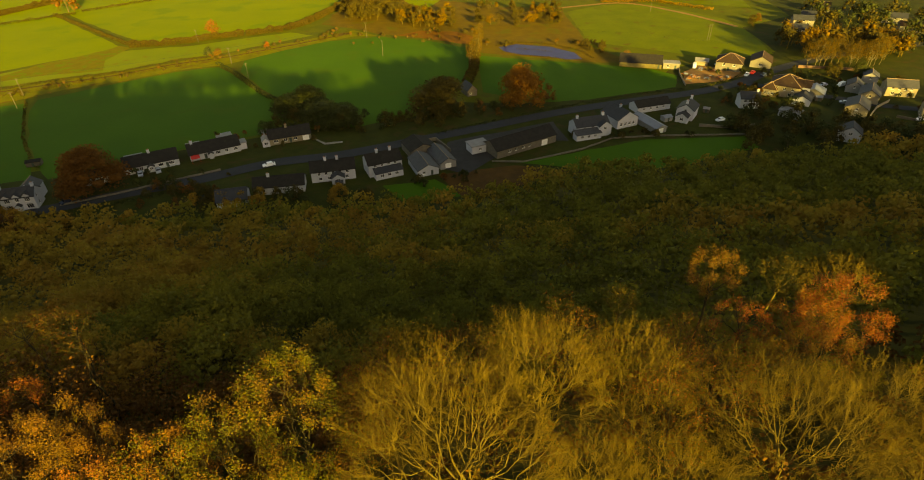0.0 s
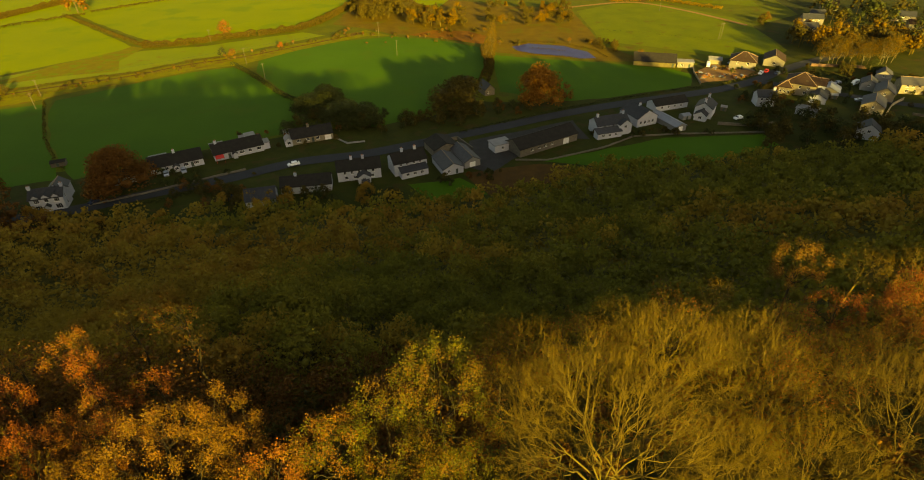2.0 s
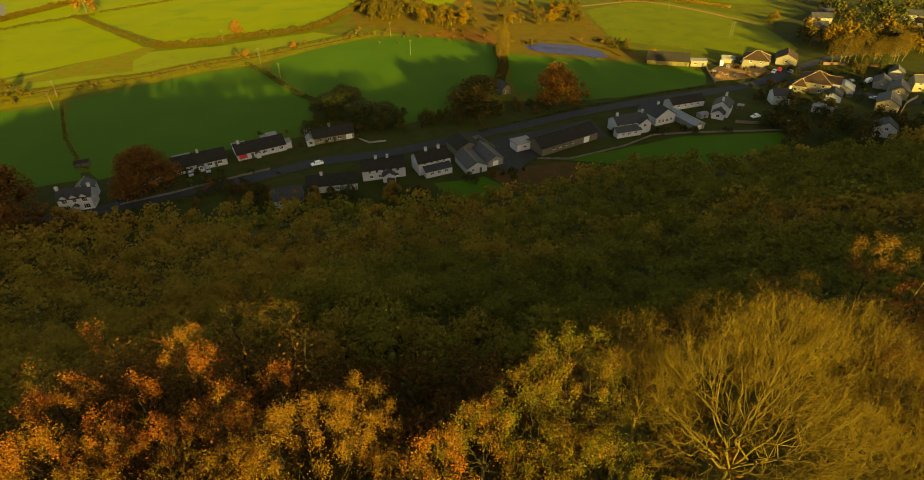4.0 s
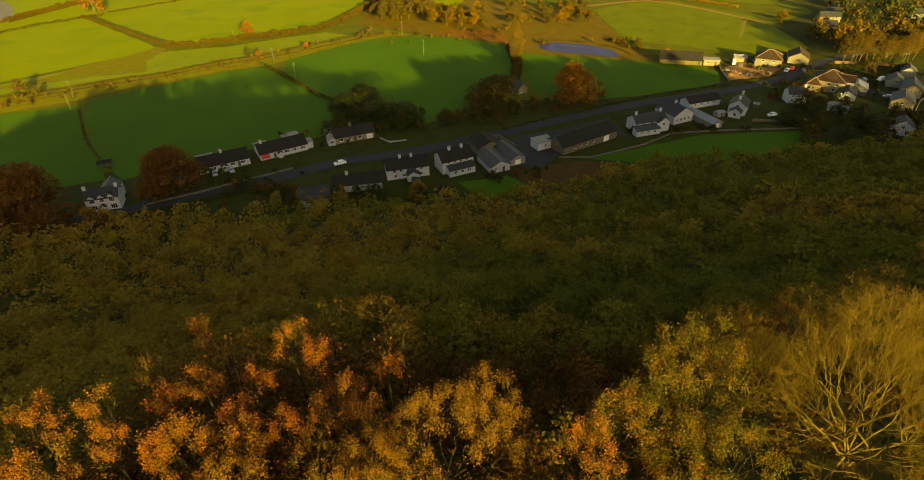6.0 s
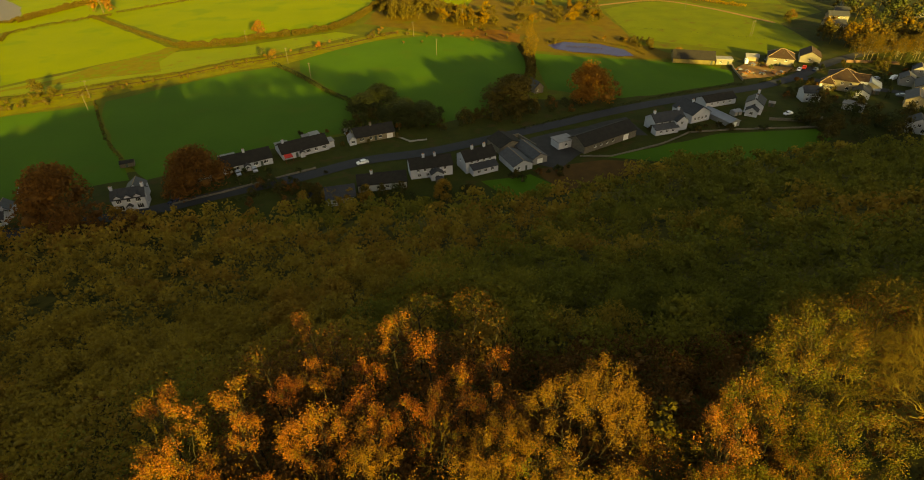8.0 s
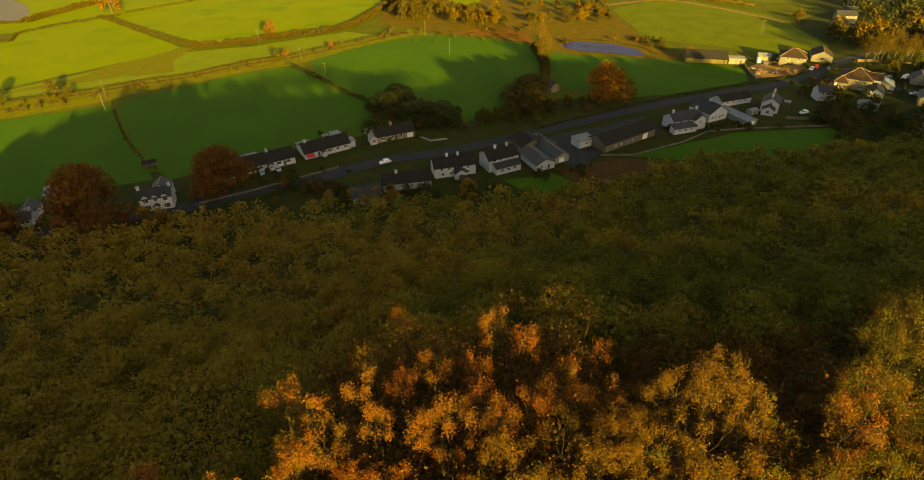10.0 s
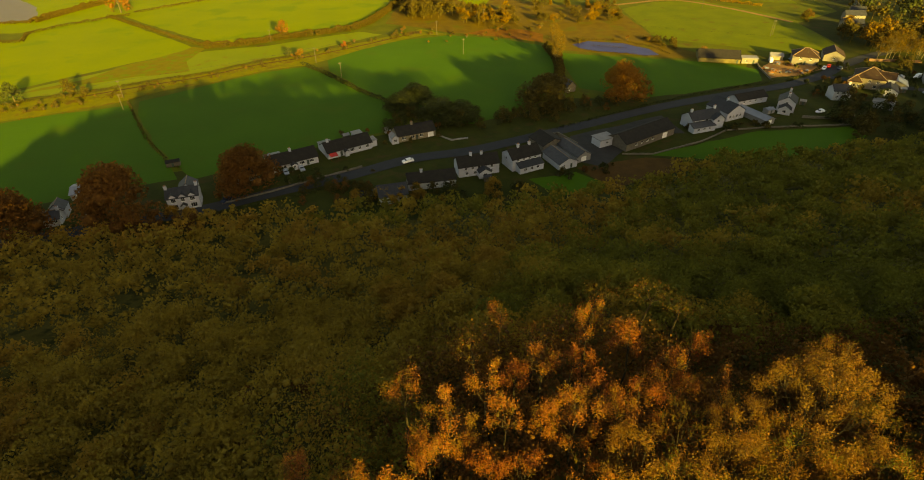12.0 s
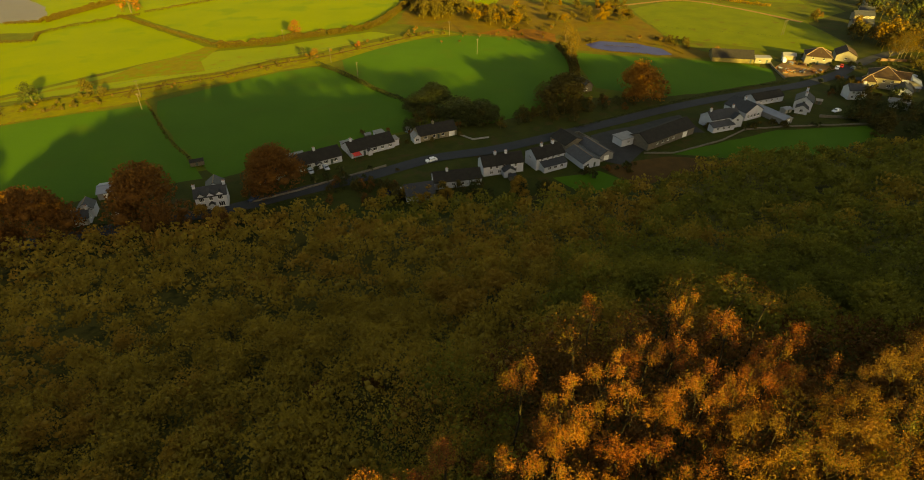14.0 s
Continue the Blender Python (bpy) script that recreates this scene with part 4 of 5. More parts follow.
def plant(meshes, name, label, x, y, size=1.0, turn=0.0, group="", z=None, category="tree"):
    z = float(height(x, y)) - 0.15 if z is None else z
    root = thing(name, label, category, Matrix.LocRotScale((x, y, z), Euler((0, 0, turn)), size if isinstance(size, tuple) else (size, size, size)), group)
    for n, me in meshes:
        piece = part(n, me, None, root)
        if n == "fine_branching":
            tagged(piece, kind="stuff")
    return root


BARE_L, GREEN_L, GOLD_L = "wide bare-branched tree lit by low sun", "tall crest tree with green-yellow leaves", "tall crest tree with golden autumn leaves"
ORANGE_L, RED_L, SPARSE_L = "slender crest tree with clumps of bright orange leaves", "crest tree with red-orange leaves", "half-bare tree with a few tan leaves"
LOOKS = {
    "bare": (BARE_L, dict(twigs=9, space=1.0, bark="bark_pale", low=-0.15)),
    "green": (GREEN_L, dict(low=-0.6, leaf="leaf_green", second="leaf_gold", leaves=340, gaps=0.14, space=1.4, puff=(0.22, 0.22, 0.36))),
    "gold": (GOLD_L, dict(low=-0.55, leaf="leaf_gold", second="leaf_amber", leaves=330, gaps=0.16, space=1.4, puff=(0.2, 0.2, 0.34))),
    "gold_green": (GOLD_L, dict(low=-0.6, leaf="leaf_amber", second="leaf_green", leaves=330, gaps=0.18, space=1.4, puff=(0.2, 0.2, 0.34))),
    "orange": (ORANGE_L, dict(low=-0.75, leaf="leaf_orange", second="leaf_gold", leaves=370, gaps=0.3, puff=(0.18, 0.18, 0.36), space=1.45)),
    "red": (RED_L, dict(low=-0.7, leaf="leaf_red", second="leaf_orange", leaves=300, gaps=0.24, puff=(0.19, 0.19, 0.34), space=1.4)),
    "sparse": (SPARSE_L, dict(leaf="leaf_tan", leaves=34, gaps=0.35, twigs=9, puff=(0.5, 0.5, 0.5), bark="bark_pale")),
    "russet": ("twiggy tree with a thin veil of russet leaves", dict(leaf="leaf_orange", second="leaf_red", leaves=32, gaps=0.45, twigs=9, puff=(0.45, 0.45, 0.45))),
}
# look, x, y, height of the top, crown radius, crown height
CREST_TREES = [
    ("bare", -0.5, 20.5, 71.6, 7.4, 6.5), ("bare", 5.5, 27.5, 69.4, 5.0, 5.0), ("bare", 13.5, 29.0, 67.2, 5.2, 5.5), ("bare", 24.0, 24.0, 67.4, 7.2, 6.0), ("bare", 15.0, 21.0, 64.4, 5.6, 5.0), ("bare", 8.5, 20.5, 65.6, 4.6, 5.0), ("bare", 33.0, 27.0, 64.8, 5.0, 5.0), ("bare", -5.5, 26.0, 67.2, 4.2, 4.5), ("bare", 32.0, 20.5, 65.2, 5.0, 4.6), ("russet", 14.5, 26.0, 65.2, 4.0, 4.0), ("russet", 20.0, 29.5, 65.0, 3.4, 3.6), ("russet", 18.0, 32.5, 64.2, 3.0, 3.0), ("russet", -7.0, 29.0, 66.0, 3.0, 3.2),
    ("sparse", -5.0, 32.0, 65.2, 4.2, 4.0), ("russet", 0.5, 32.5, 65.0, 3.6, 3.6), ("russet", 9.0, 33.5, 65.6, 3.4, 3.4), ("sparse", 4.8, 36.3, 63.9, 2.9, 2.6), ("sparse", 15.3, 39.8, 62.9, 1.6, 2.2), ("russet", 20.0, 34.5, 63.6, 3.6, 3.8), ("sparse", 24.5, 31.5, 64.2, 3.4, 3.6), ("red", 26.2, 37.8, 63.0, 2.3, 2.4),
    ("gold", 26.4, 45.0, 62.8, 2.9, 3.0), ("red", 36.0, 38.8, 64.0, 3.9, 4.2), ("orange", 32.6, 37.6, 63.4, 2.9, 3.6), ("gold_green", 29.8, 33.2, 63.4, 3.6, 3.8), ("sparse", 34.5, 46.0, 61.2, 2.6, 2.6), ("sparse", 41.5, 46.0, 61.0, 3.4, 3.2),
    ("green", -11.6, 24.4, 69.9, 3.7, 5.2), ("green", -15.4, 21.2, 69.2, 3.0, 4.4), ("gold_green", -18.8, 20.0, 69.0, 2.7, 3.6), ("orange", -21.8, 17.6, 69.4, 1.9, 3.2), ("gold_green", -23.0, 15.6, 65.2, 2.0, 3.4), ("green", -20.6, 15.0, 66.0, 2.2, 3.4), ("russet", -24.2, 20.4, 63.0, 2.2, 2.6), ("green", -10.6, 18.4, 67.0, 3.2, 4.6), ("gold_green", -15.2, 16.0, 66.0, 2.8, 3.6),
    ("gold", -30.6, 20.6, 68.0, 4.6, 5.2), ("gold", -27.4, 23.6, 66.8, 2.4, 4.0), ("gold_green", -33.6, 17.6, 65.6, 3.2, 4.0), ("gold_green", -28.6, 15.6, 65.0, 3.0, 4.0),
    ("orange", -39.6, 26.4, 63.0, 2.4, 2.6), ("red", -39.0, 27.6, 62.6, 1.8, 2.0), ("orange", -35.8, 24.4, 64.0, 1.9, 2.6), ("red", -36.6, 30.0, 63.0, 1.4, 1.8), ("red", -42.4, 31.0, 62.9, 1.4, 1.6), ("orange", -45.4, 33.4, 63.3, 1.9, 2.4), ("russet", -38.0, 38.2, 62.4, 2.2, 1.8), ("russet", -43.0, 39.6, 61.0, 2.0, 1.8), ("russet", -35.3, 36.0, 61.8, 1.2, 1.4), ("orange", -54.3, 36.0, 62.2, 0.9, 1.2), ("russet", -51.0, 33.0, 61.8, 1.6, 1.6), ("red", -47.5, 29.0, 62.0, 1.1, 1.2), ("orange", -51.6, 27.8, 63.8, 1.4, 1.6), ("russet", -57.5, 31.5, 61.8, 1.8, 1.6),
    ("orange", -60.4, 21.0, 66.4, 2.6, 3.6), ("orange", -63.8, 25.2, 64.8, 1.3, 2.0), ("orange", -56.6, 23.6, 67.0, 1.3, 2.8), ("orange", -61.4, 18.6, 65.0, 1.4, 1.8), ("orange", -55.4, 20.8, 66.2, 1.2, 2.2), ("orange", -50.0, 21.2, 66.0, 2.2, 2.8), ("orange", -52.2, 21.6, 64.4, 1.0, 1.6), ("red", -47.2, 24.4, 64.0, 1.4, 1.8), ("orange", -46.0, 22.2, 64.2, 1.3, 1.8), ("red", -43.2, 24.0, 63.8, 1.8, 2.0), ("russet", -41.0, 21.2, 63.4, 2.4, 2.4), ("red", -53.8, 26.4, 63.2, 0.9, 1.2),
    ("orange", -63.0, 14.8, 66.4, 2.3, 2.4), ("orange", -66.8, 15.8, 66.2, 1.4, 1.8), ("red", -57.0, 17.8, 63.2, 1.3, 1.6), ("red", -54.4, 17.8, 63.6, 1.3, 1.8), ("orange", -70.5, 16.8, 65.8, 1.0, 1.4), ("orange", -76.0, 13.8, 67.2, 0.9, 1.2), ("red", -73.0, 14.8, 65.8, 0.9, 1.2), ("gold", -46.0, 17.2, 65.6, 3.2, 3.8), ("gold_green", -42.8, 15.0, 64.8, 3.0, 3.6), ("orange", -49.6, 16.6, 64.4, 1.8, 2.4), ("gold", -38.0, 17.0, 64.4, 3.0, 3.4), ("orange", -53.0, 14.4, 64.0, 1.9, 2.4), ("orange", -58.6, 13.6, 64.0, 2.0, 2.4), ("gold", -36.8, 20.8, 64.2, 2.0, 2.6),
    ("gold", -9.0, 13.0, 64.0, 3.6, 4.0), ("bare", 30.0, 13.0, 61.0, 5.0, 4.6),
]
rng = np.random.default_rng(5)
for k, (look_, x, y, top, wide, rise) in enumerate(CREST_TREES):
    g = float(height(x, y)) - 0.2
    plant(crown_tree(400 + k, top - g - 0.6, wide, rise, **LOOKS[look_][1]), "tree", LOOKS[look_][0], x, y, 1.0, 0.0, "trees on the hill crest", g)

# unseen trees along the rest of the crest and behind it, added to block the sun: x, y, height of the top
SKYLINE = [(-176, 64), (-150, 65), (-146, 56), (-140, 53), (-134, 60), (-119, 66), (-99, 71), (-90, 73), (-84, 73)]
SHADE_TREES = []
for x in np.arange(-176, -82, 3.0):
    SHADE_TREES.append((x, -30 + rng.uniform(-3, 3), along(SKYLINE, x) + rng.uniform(-1.2, 0.6)))
for x in np.arange(-78, 76, 2.6):
    y = rng.uniform(2, 9)
    SHADE_TREES.append((x, y, along([(-80, 66), (-28, 66), (19, 64), (49, 66), (76, 69)], x - 0.42 * (25 - y)) + 0.241 * (25 - y) - (rng.uniform(6.0, 7.5) if -36 < x < -12 else rng.uniform(5.5, 7.5) if x < -12 else rng.uniform(3.6, 5.6) if x > 12 else rng.uniform(5.5, 8.0))))
for x, y in ((-83, -28), (-81, -22), (-79, -17), (-77, -12), (-75, -6), (-73, -1), (-70, 4), (-78, -25), (-67.5, 8), (-66, 5), (-63.5, 0), (-61.5, -5)):
    SHADE_TREES.append((x, y, 66.5 + 0.241 * (25 - y) - rng.uniform(0, 1.5)))
SKYLINE_EAST = [(60, 70), (76, 74.5), (124, 74.5), (200, 70), (233, 57), (252, 51), (300, 45)]
for x in np.arange(70, 300, 3.4):
    SHADE_TREES.append((x, 24 + rng.uniform(-4, 4), along(SKYLINE_EAST, x) + rng.uniform(-1.5, 0.8)))
for x in np.arange(-76, 74, 3.6):
    y = rng.uniform(-12, 6)
    low = 7.0 if -36 < x < -8 else 5.6 if x < -8 else 4.0 if x > 12 else 5.0
    SHADE_TREES.append((x, y, along([(-80, 66), (-28, 66), (19, 64), (49, 66), (76, 69)], x - 0.42 * (25 - y)) + 0.241 * (25 - y) - low - rng.uniform(0, 3)))

# A closed row behind the others stops sun leaking onto the valley pasture.
for x in np.arange(-80, 74, 2.2):
    y = rng.uniform(-16, -12)
    low = 6.5 if -36 < x < -8 else 5.8 if x < -8 else 4.4 if x > 12 else 5.8
    SHADE_TREES.append((x, y, along([(-80, 66), (-28, 66), (19, 64), (49, 66), (76, 69)], x - 0.42 * (25 - y)) + 0.241 * (25 - y) - low - rng.uniform(0, 0.6)))

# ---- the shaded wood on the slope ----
# First five kinds have light added in their colour; the last two don't.
WOOD_KINDS = ["leaf_dark_lifted", "leaf_olive_lifted", "leaf_brown_lifted", "leaf_rust", "leaf_brown_lifted", "leaf_hedge", "leaf_maroon"]


def ball_faces():
    bm = bmesh.new()
    bmesh.ops.create_icosphere(bm, subdivisions=1, radius=1)
    w = np.array([q.co for q in bm.verts])
    g = np.array([[q.index for q in t.verts] for t in bm.faces])
    bm.free()
    return w, g


COARSE = ball_faces()


def crown_clumps(rng, wide, tall, lobes, cards, leaf, shape=COARSE, core=0.7, droop=0.5):
    """An uneven crown of lumpy leaf masses with loose sprays on them: vertices and triangles."""
    ang = rng.uniform(0, 6.283, lobes)
    far = np.sqrt(rng.uniform(0.0, 1, lobes)) * 0.36 * wide
    mid = np.stack([np.cos(ang) * far, np.sin(ang) * far, tall * (0.80 - droop * (far / (0.36 * wide)) ** 2 + rng.normal(0, 0.04, lobes))], -1)
    size = rng.uniform(0.13, 0.22, lobes) * wide
    bv, bf = shape
    rough = rng.uniform(0.72, 1.22, (lobes, len(bv), 1))
    v = (mid[:, None] + bv[None] * rough * size[:, None, None] * [core, core, core * 0.87]).reshape(-1, 3)
    f = (bf[None] + (np.arange(lobes) * len(bv))[:, None, None]).reshape(-1, 3)
    pick = rng.integers(0, lobes, cards)
    d = rng.normal(0, 1, (cards, 3)) + [0, 0, 0.4]
    d /= np.linalg.norm(d, axis=1, keepdims=True)
    c = mid[pick] + d * (size[pick] * rng.uniform(0.78, 1.18, cards))[:, None] * [1, 1, 0.9]
    cv, cf = leaf_cards(rng, c, leaf)
    cf = np.concatenate([cf[:, [0, 1, 2]], cf[:, [0, 2, 3]]]) + len(v)
    return np.concatenate([v, cv]), np.concatenate([f, cf])


def small_tree(seed, kind, tall=10.0, wide=8.0, lobes=16, cards=1200, leaf=0.4, core=0.66, droop=0.5):
    r = np.random.default_rng(seed)
    v, f = crown_clumps(r, wide, tall, lobes, cards, leaf, COARSE, core, droop)
    bm = bmesh.new()
    tube(bm, (0, 0, 0), (0.2, 0.1, tall * 0.55), 0.28, 0.12, 6)
    for a in range(5):
        e = v[r.integers(0, lobes * 12)]
        tube(bm, (0.1, 0.05, tall * (0.25 + 0.05 * a)), e, 0.1, 0.03, 4)
    me = bpy.data.meshes.new("trunk")
    bm.to_mesh(me)
    bm.free()
    me.materials.append(M["bark_dark"])
    return [("trunk", me), ("crown", faces_mesh("crown", v, f, [M[kind]]))]


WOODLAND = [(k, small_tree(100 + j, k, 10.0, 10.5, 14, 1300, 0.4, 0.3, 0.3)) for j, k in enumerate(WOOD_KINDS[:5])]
WOOD_LABEL = {"leaf_olive_lifted": "shaded olive-brown woodland tree", "leaf_dark_lifted": "shaded dark green woodland tree", "leaf_brown_lifted": "shaded brown autumn woodland tree", "leaf_rust": "shaded rust-brown autumn woodland tree"}
FILL = []
for x, y, top in SHADE_TREES:
    g = float(height(x, y)) - 0.2
    FILL.append((x, y, g, max(top - g, 5.0) / 10.3, 11))
for x0 in np.arange(-86, 78, 5.2):
    for y0 in np.arange(13, 47, 5.6):
        x, y = x0 + rng.uniform(-2, 2), y0 + rng.uniform(-2, 2)
        if y < float(smooth_along(CREST_Y, x)) - 12:
            continue
        FILL.append((x, y, float(height(x, y)) - 0.2, rng.uniform(0.5, 0.85), 7))
for x0 in np.arange(-150, 200, 7.2):
    for y0 in np.arange(-64, -10, 7.2):
        x, y = x0 + rng.uniform(-3, 3), y0 + rng.uniform(-3, 3)
        FILL.append((x, y, float(height(x, y)) - 0.2, rng.uniform(0.55, 0.85), 5))
for x0 in [*np.arange(-96, -64, 1.6), *np.arange(-64, -38, 3.0)]:
    x, y = x0 + rng.uniform(-1.5, 1.5), rng.uniform(15, 32)
    FILL.append((x, y, float(height(x, y)) - 0.2, rng.uniform(0.6, 0.8), 12))
for x0 in np.arange(-76, -8, 2.7):
    for y0 in np.arange(12, 40, 3.4):
        x, y = x0 + rng.uniform(-1.2, 1.2), y0 + rng.uniform(-1.4, 1.4)
        g = float(height(x, y)) - 0.2
        FILL.append((x, y, g, ((57.6 if x < -62 else 59.4 if x < -35 else 57.4) - 0.24 * (y - 25) + rng.uniform(-1.6, 0.8) - g) / 9.6, 6))
spots = []
taken = [(x, y) for _, x, y, _, _, _ in CREST_TREES]
for gx0 in np.arange(-330, 300, 6.8):
    for gy0 in np.arange(-40, 200, 6.8):
        x, y = gx0 + rng.uniform(-2.4, 2.4), gy0 + rng.uniform(-2.4, 2.4)
        c, f = float(smooth_along(CREST_Y, x)), float(smooth_along(FOOT, x))
        if y < c + (4 if x < -80 else 14) or y > f - 2 or (-80 < x < 70 and y < 40):
            continue
        if min((x - a) ** 2 + (y - b) ** 2 for a, b in taken) < 16:
            continue
        spots.append((x, y))


def off_crest(p):
    """How far a place lies from the stretch of slope just below the crest."""
    return math.dist(p, (min(max(p[0], -118), -10), 48))


near = sorted(range(len(spots)), key=lambda k: off_crest(spots[k]))[:180]
chosen = set(near)
rest_v, rest_f, rest_m, count = [], [], [], 0
for k, (x, y) in enumerate(spots):
    # West-to-east drift to darker kinds stands in for uneven light on the slope.
    zone = noise.noise((x * 0.02, y * 0.025, 7)) + rng.normal(0, 0.22) + min(max(-(x + 45) / 130, -0.6), 0.6)
    kind = int(np.clip((zone + 0.75) / 1.5 * 5, 0, 4.99))
    size = rng.uniform(0.86, 1.12)
    z = float(height(x, y)) - 0.2
    if -80 < x < 70 and y < 75:
        size = min(size, max(0.5, (56.5 - 0.24 * (y - 25) - z) / 10.0))
    if k in chosen:
        plant(WOODLAND[kind][1], "woodland_tree", WOOD_LABEL[WOODLAND[kind][0]], x, y, size, rng.uniform(0, 6.28), "trees of the hillside wood", z)
        continue
    v, f = crown_clumps(rng, 10.5 * size, 10 * size, 7 if -250 < x < 210 else 4, 260 if off_crest((x, y)) < 75 else 150 if -240 < x < 200 else 45, 0.62 if off_crest((x, y)) < 75 else 0.85, COARSE, 0.34, 0.3)
    rest_v.append(v + [x, y, z]), rest_f.append(f + count), rest_m.append(np.full(len(f), kind))
    count += len(v)
for x, y, z, size, lobes in FILL:
    # Lightened kinds only in the shaded west; sunnier crest fill takes darker ones.
    kind = rng.integers(0, 5) if lobes in (6, 12) and x < -64 else 6 if lobes == 6 else rng.integers(5, 7)
    v, f = crown_clumps(rng, 8.5 * size * (1.25 if lobes == 5 else 1), 10 * size, lobes, {5: 110, 11: 260, 12: 600, 6: 420}.get(lobes, 220), {5: 0.7, 11: 0.5 * max(size, 1.0), 12: 0.3, 6: 0.27}.get(lobes, 0.44), COARSE, {5: 0.3, 11: 0.6, 12: 0.25, 6: 0.15}.get(lobes, 0.4))
    rest_v.append(v + [x, y, z]), rest_f.append(f + count), rest_m.append(np.full(len(f), kind))
    count += len(v)
# Thin unseen trees added on the eastern crest to filter sun on the village.
for k in range(38):
    x, y = rng.uniform(192, 335), rng.uniform(14, 34)
    c = crown_clumps(rng, 10, 10, 8, 150, 0.75, COARSE, 0.05)
    z = float(height(x, y))
    s = (float(np.interp(x, [205, 235, 280, 345], [72, 68, 66, 62])) - z) / 10.0
    rest_v.append(c[0] * [1.2, 1.2, s] + [x, y, z]), rest_f.append(c[1] + count), rest_m.append(np.full(len(c[1]), 2))
    count += len(c[0])
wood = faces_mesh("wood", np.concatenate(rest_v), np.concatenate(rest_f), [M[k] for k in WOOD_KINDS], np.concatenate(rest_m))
tagged(part("wood", wood, None), "dense dark autumn woodland covering the shaded hillside, with unseen sun-blocking trees added", "woodland", kind="stuff")

# ---- hedges and valley trees ----


def hedge(pts, wide, tall, kind, label, gap=0.0, leaf=0.6):
    v, f, cnt = [], [], 0
    r = np.random.default_rng(int(abs(pts[0][0]) * 7 + len(pts)))
    for a, b in zip(pts, pts[1:]):
        L = math.dist(a, b)
        n = int(L * wide * tall * 3.2)
        s = r.uniform(0, 1, n)
        keep = np.array([noise.noise((float(q) * L * 0.12 + a[0], a[1], 2)) > gap - 0.6 for q in s])
        s = s[keep]
        n = len(s)
        hgt = tall * (0.7 + 0.5 * np.array([noise.noise((float(q) * L * 0.2 + a[0], a[1], 5)) for q in s]))
        ang = r.uniform(0, 3.1416, n)
        base = np.stack([a[0] + (b[0] - a[0]) * s, a[1] + (b[1] - a[1]) * s, np.zeros(n)], -1)
        side = np.array([-(b[1] - a[1]), b[0] - a[0], 0]) / L
        c = base + side * (np.cos(ang) * wide / 2 * r.uniform(0.6, 1, n))[:, None]
        c[:, 2] += np.abs(np.sin(ang)) * hgt
        q, w = leaf_cards(r, c, leaf)
        v.append(q), f.append(w + cnt)
        cnt += len(q)
    me = faces_mesh("hedgerow", np.concatenate(v), np.concatenate(f), [M[kind]])
    return tagged(part("hedgerow", me, None), label, "hedge", kind="stuff")


hedge([(-305, 442), (-264, 406), (-221, 368), (-203, 353)], 3.0, 2.4, "leaf_hedge", "thin brown field hedge")
hedge([(-205, 353), (-177, 358), (-160, 369), (-118, 385), (-106, 403), (-96, 437), (-84, 476)], 7.0, 4.2, "leaf_scrub", "broad brown overgrown hedge")
hedge([(-420, 376), (-353, 377), (-331, 377), (-339, 397), (-327, 415), (-302, 436), (-290, 445)], 3.0, 2.0, "leaf_hedge", "winding brown field hedge")
hedge([(-354, 430), (-347, 452), (-336, 478), (-326, 502)], 9.0, 4.0, "leaf_scrub", "brown thicket beside the flooded ground", 0.1, 0.9)
hedge([(-410, 426), (-380, 427), (-354, 430)], 4.0, 2.2, "leaf_scrub", "low brown scrub along the flooded ground", 0.3, 0.7)
hedge([(-290, 451), (-268, 472), (-246, 492)], 3.0, 2.0, "leaf_hedge", "distant brown hedge")
hedge([(-280, 258), (-258, 270), (-237, 277), (-213, 291), (-187, 301), (-162, 320), (-142, 329)], 3.2, 1.7, "leaf_hedge", "scrubby brown hedge along the old track", 0.15, 0.45)
hedge([(-282, 246), (-250, 262), (-222, 272), (-196, 290), (-170, 304), (-148, 320), (-120, 336)], 4.5, 0.5, "leaf_scrub", "tussocky yellow grass and bracken beside the track", 0.2, 0.45)
hedge([(-267, 238), (-247, 247), (-224, 256), (-200, 276), (-179, 286), (-156, 303), (-135, 311)], 1.2, 0.8, "leaf_gold", "broken low golden hedge", 0.55, 0.4)
hedge([(-137, 315), (-121, 297), (-100, 269), (-83, 250), (-75, 236)], 3.4, 1.8, "leaf_evergreen", "dark hedge between two pastures")
hedge([(-212, 262), (-199, 240), (-184, 216), (-168, 196), (-160, 188)], 1.5, 1.0, "leaf_hedge", "thin dark hedge between pastures")
hedge([(8, 335), (9, 310), (8, 296), (4, 275)], 6.0, 4.5, "leaf_hedge", "overgrown hedge beside tall trees")
hedge([(78, 374), (120, 357), (166, 333)], 0.6, 0.7, "leaf_evergreen", "low dark field boundary", 0.0, 0.4)
hedge([(110, 452), (150, 452), (185, 420)], 3, 2.5, "leaf_rust", "distant rusty hedge")
hedge([(-10, 214), (15, 226), (40, 238), (65, 248), (95, 258), (112, 262)], 1.6, 1.2, "leaf_evergreen", "dark roadside hedge")
hedge([(-185, 150), (-160, 146), (-120, 160), (-95, 172)], 2.0, 1.6, "leaf_evergreen", "dark hedge on the near side of the road")
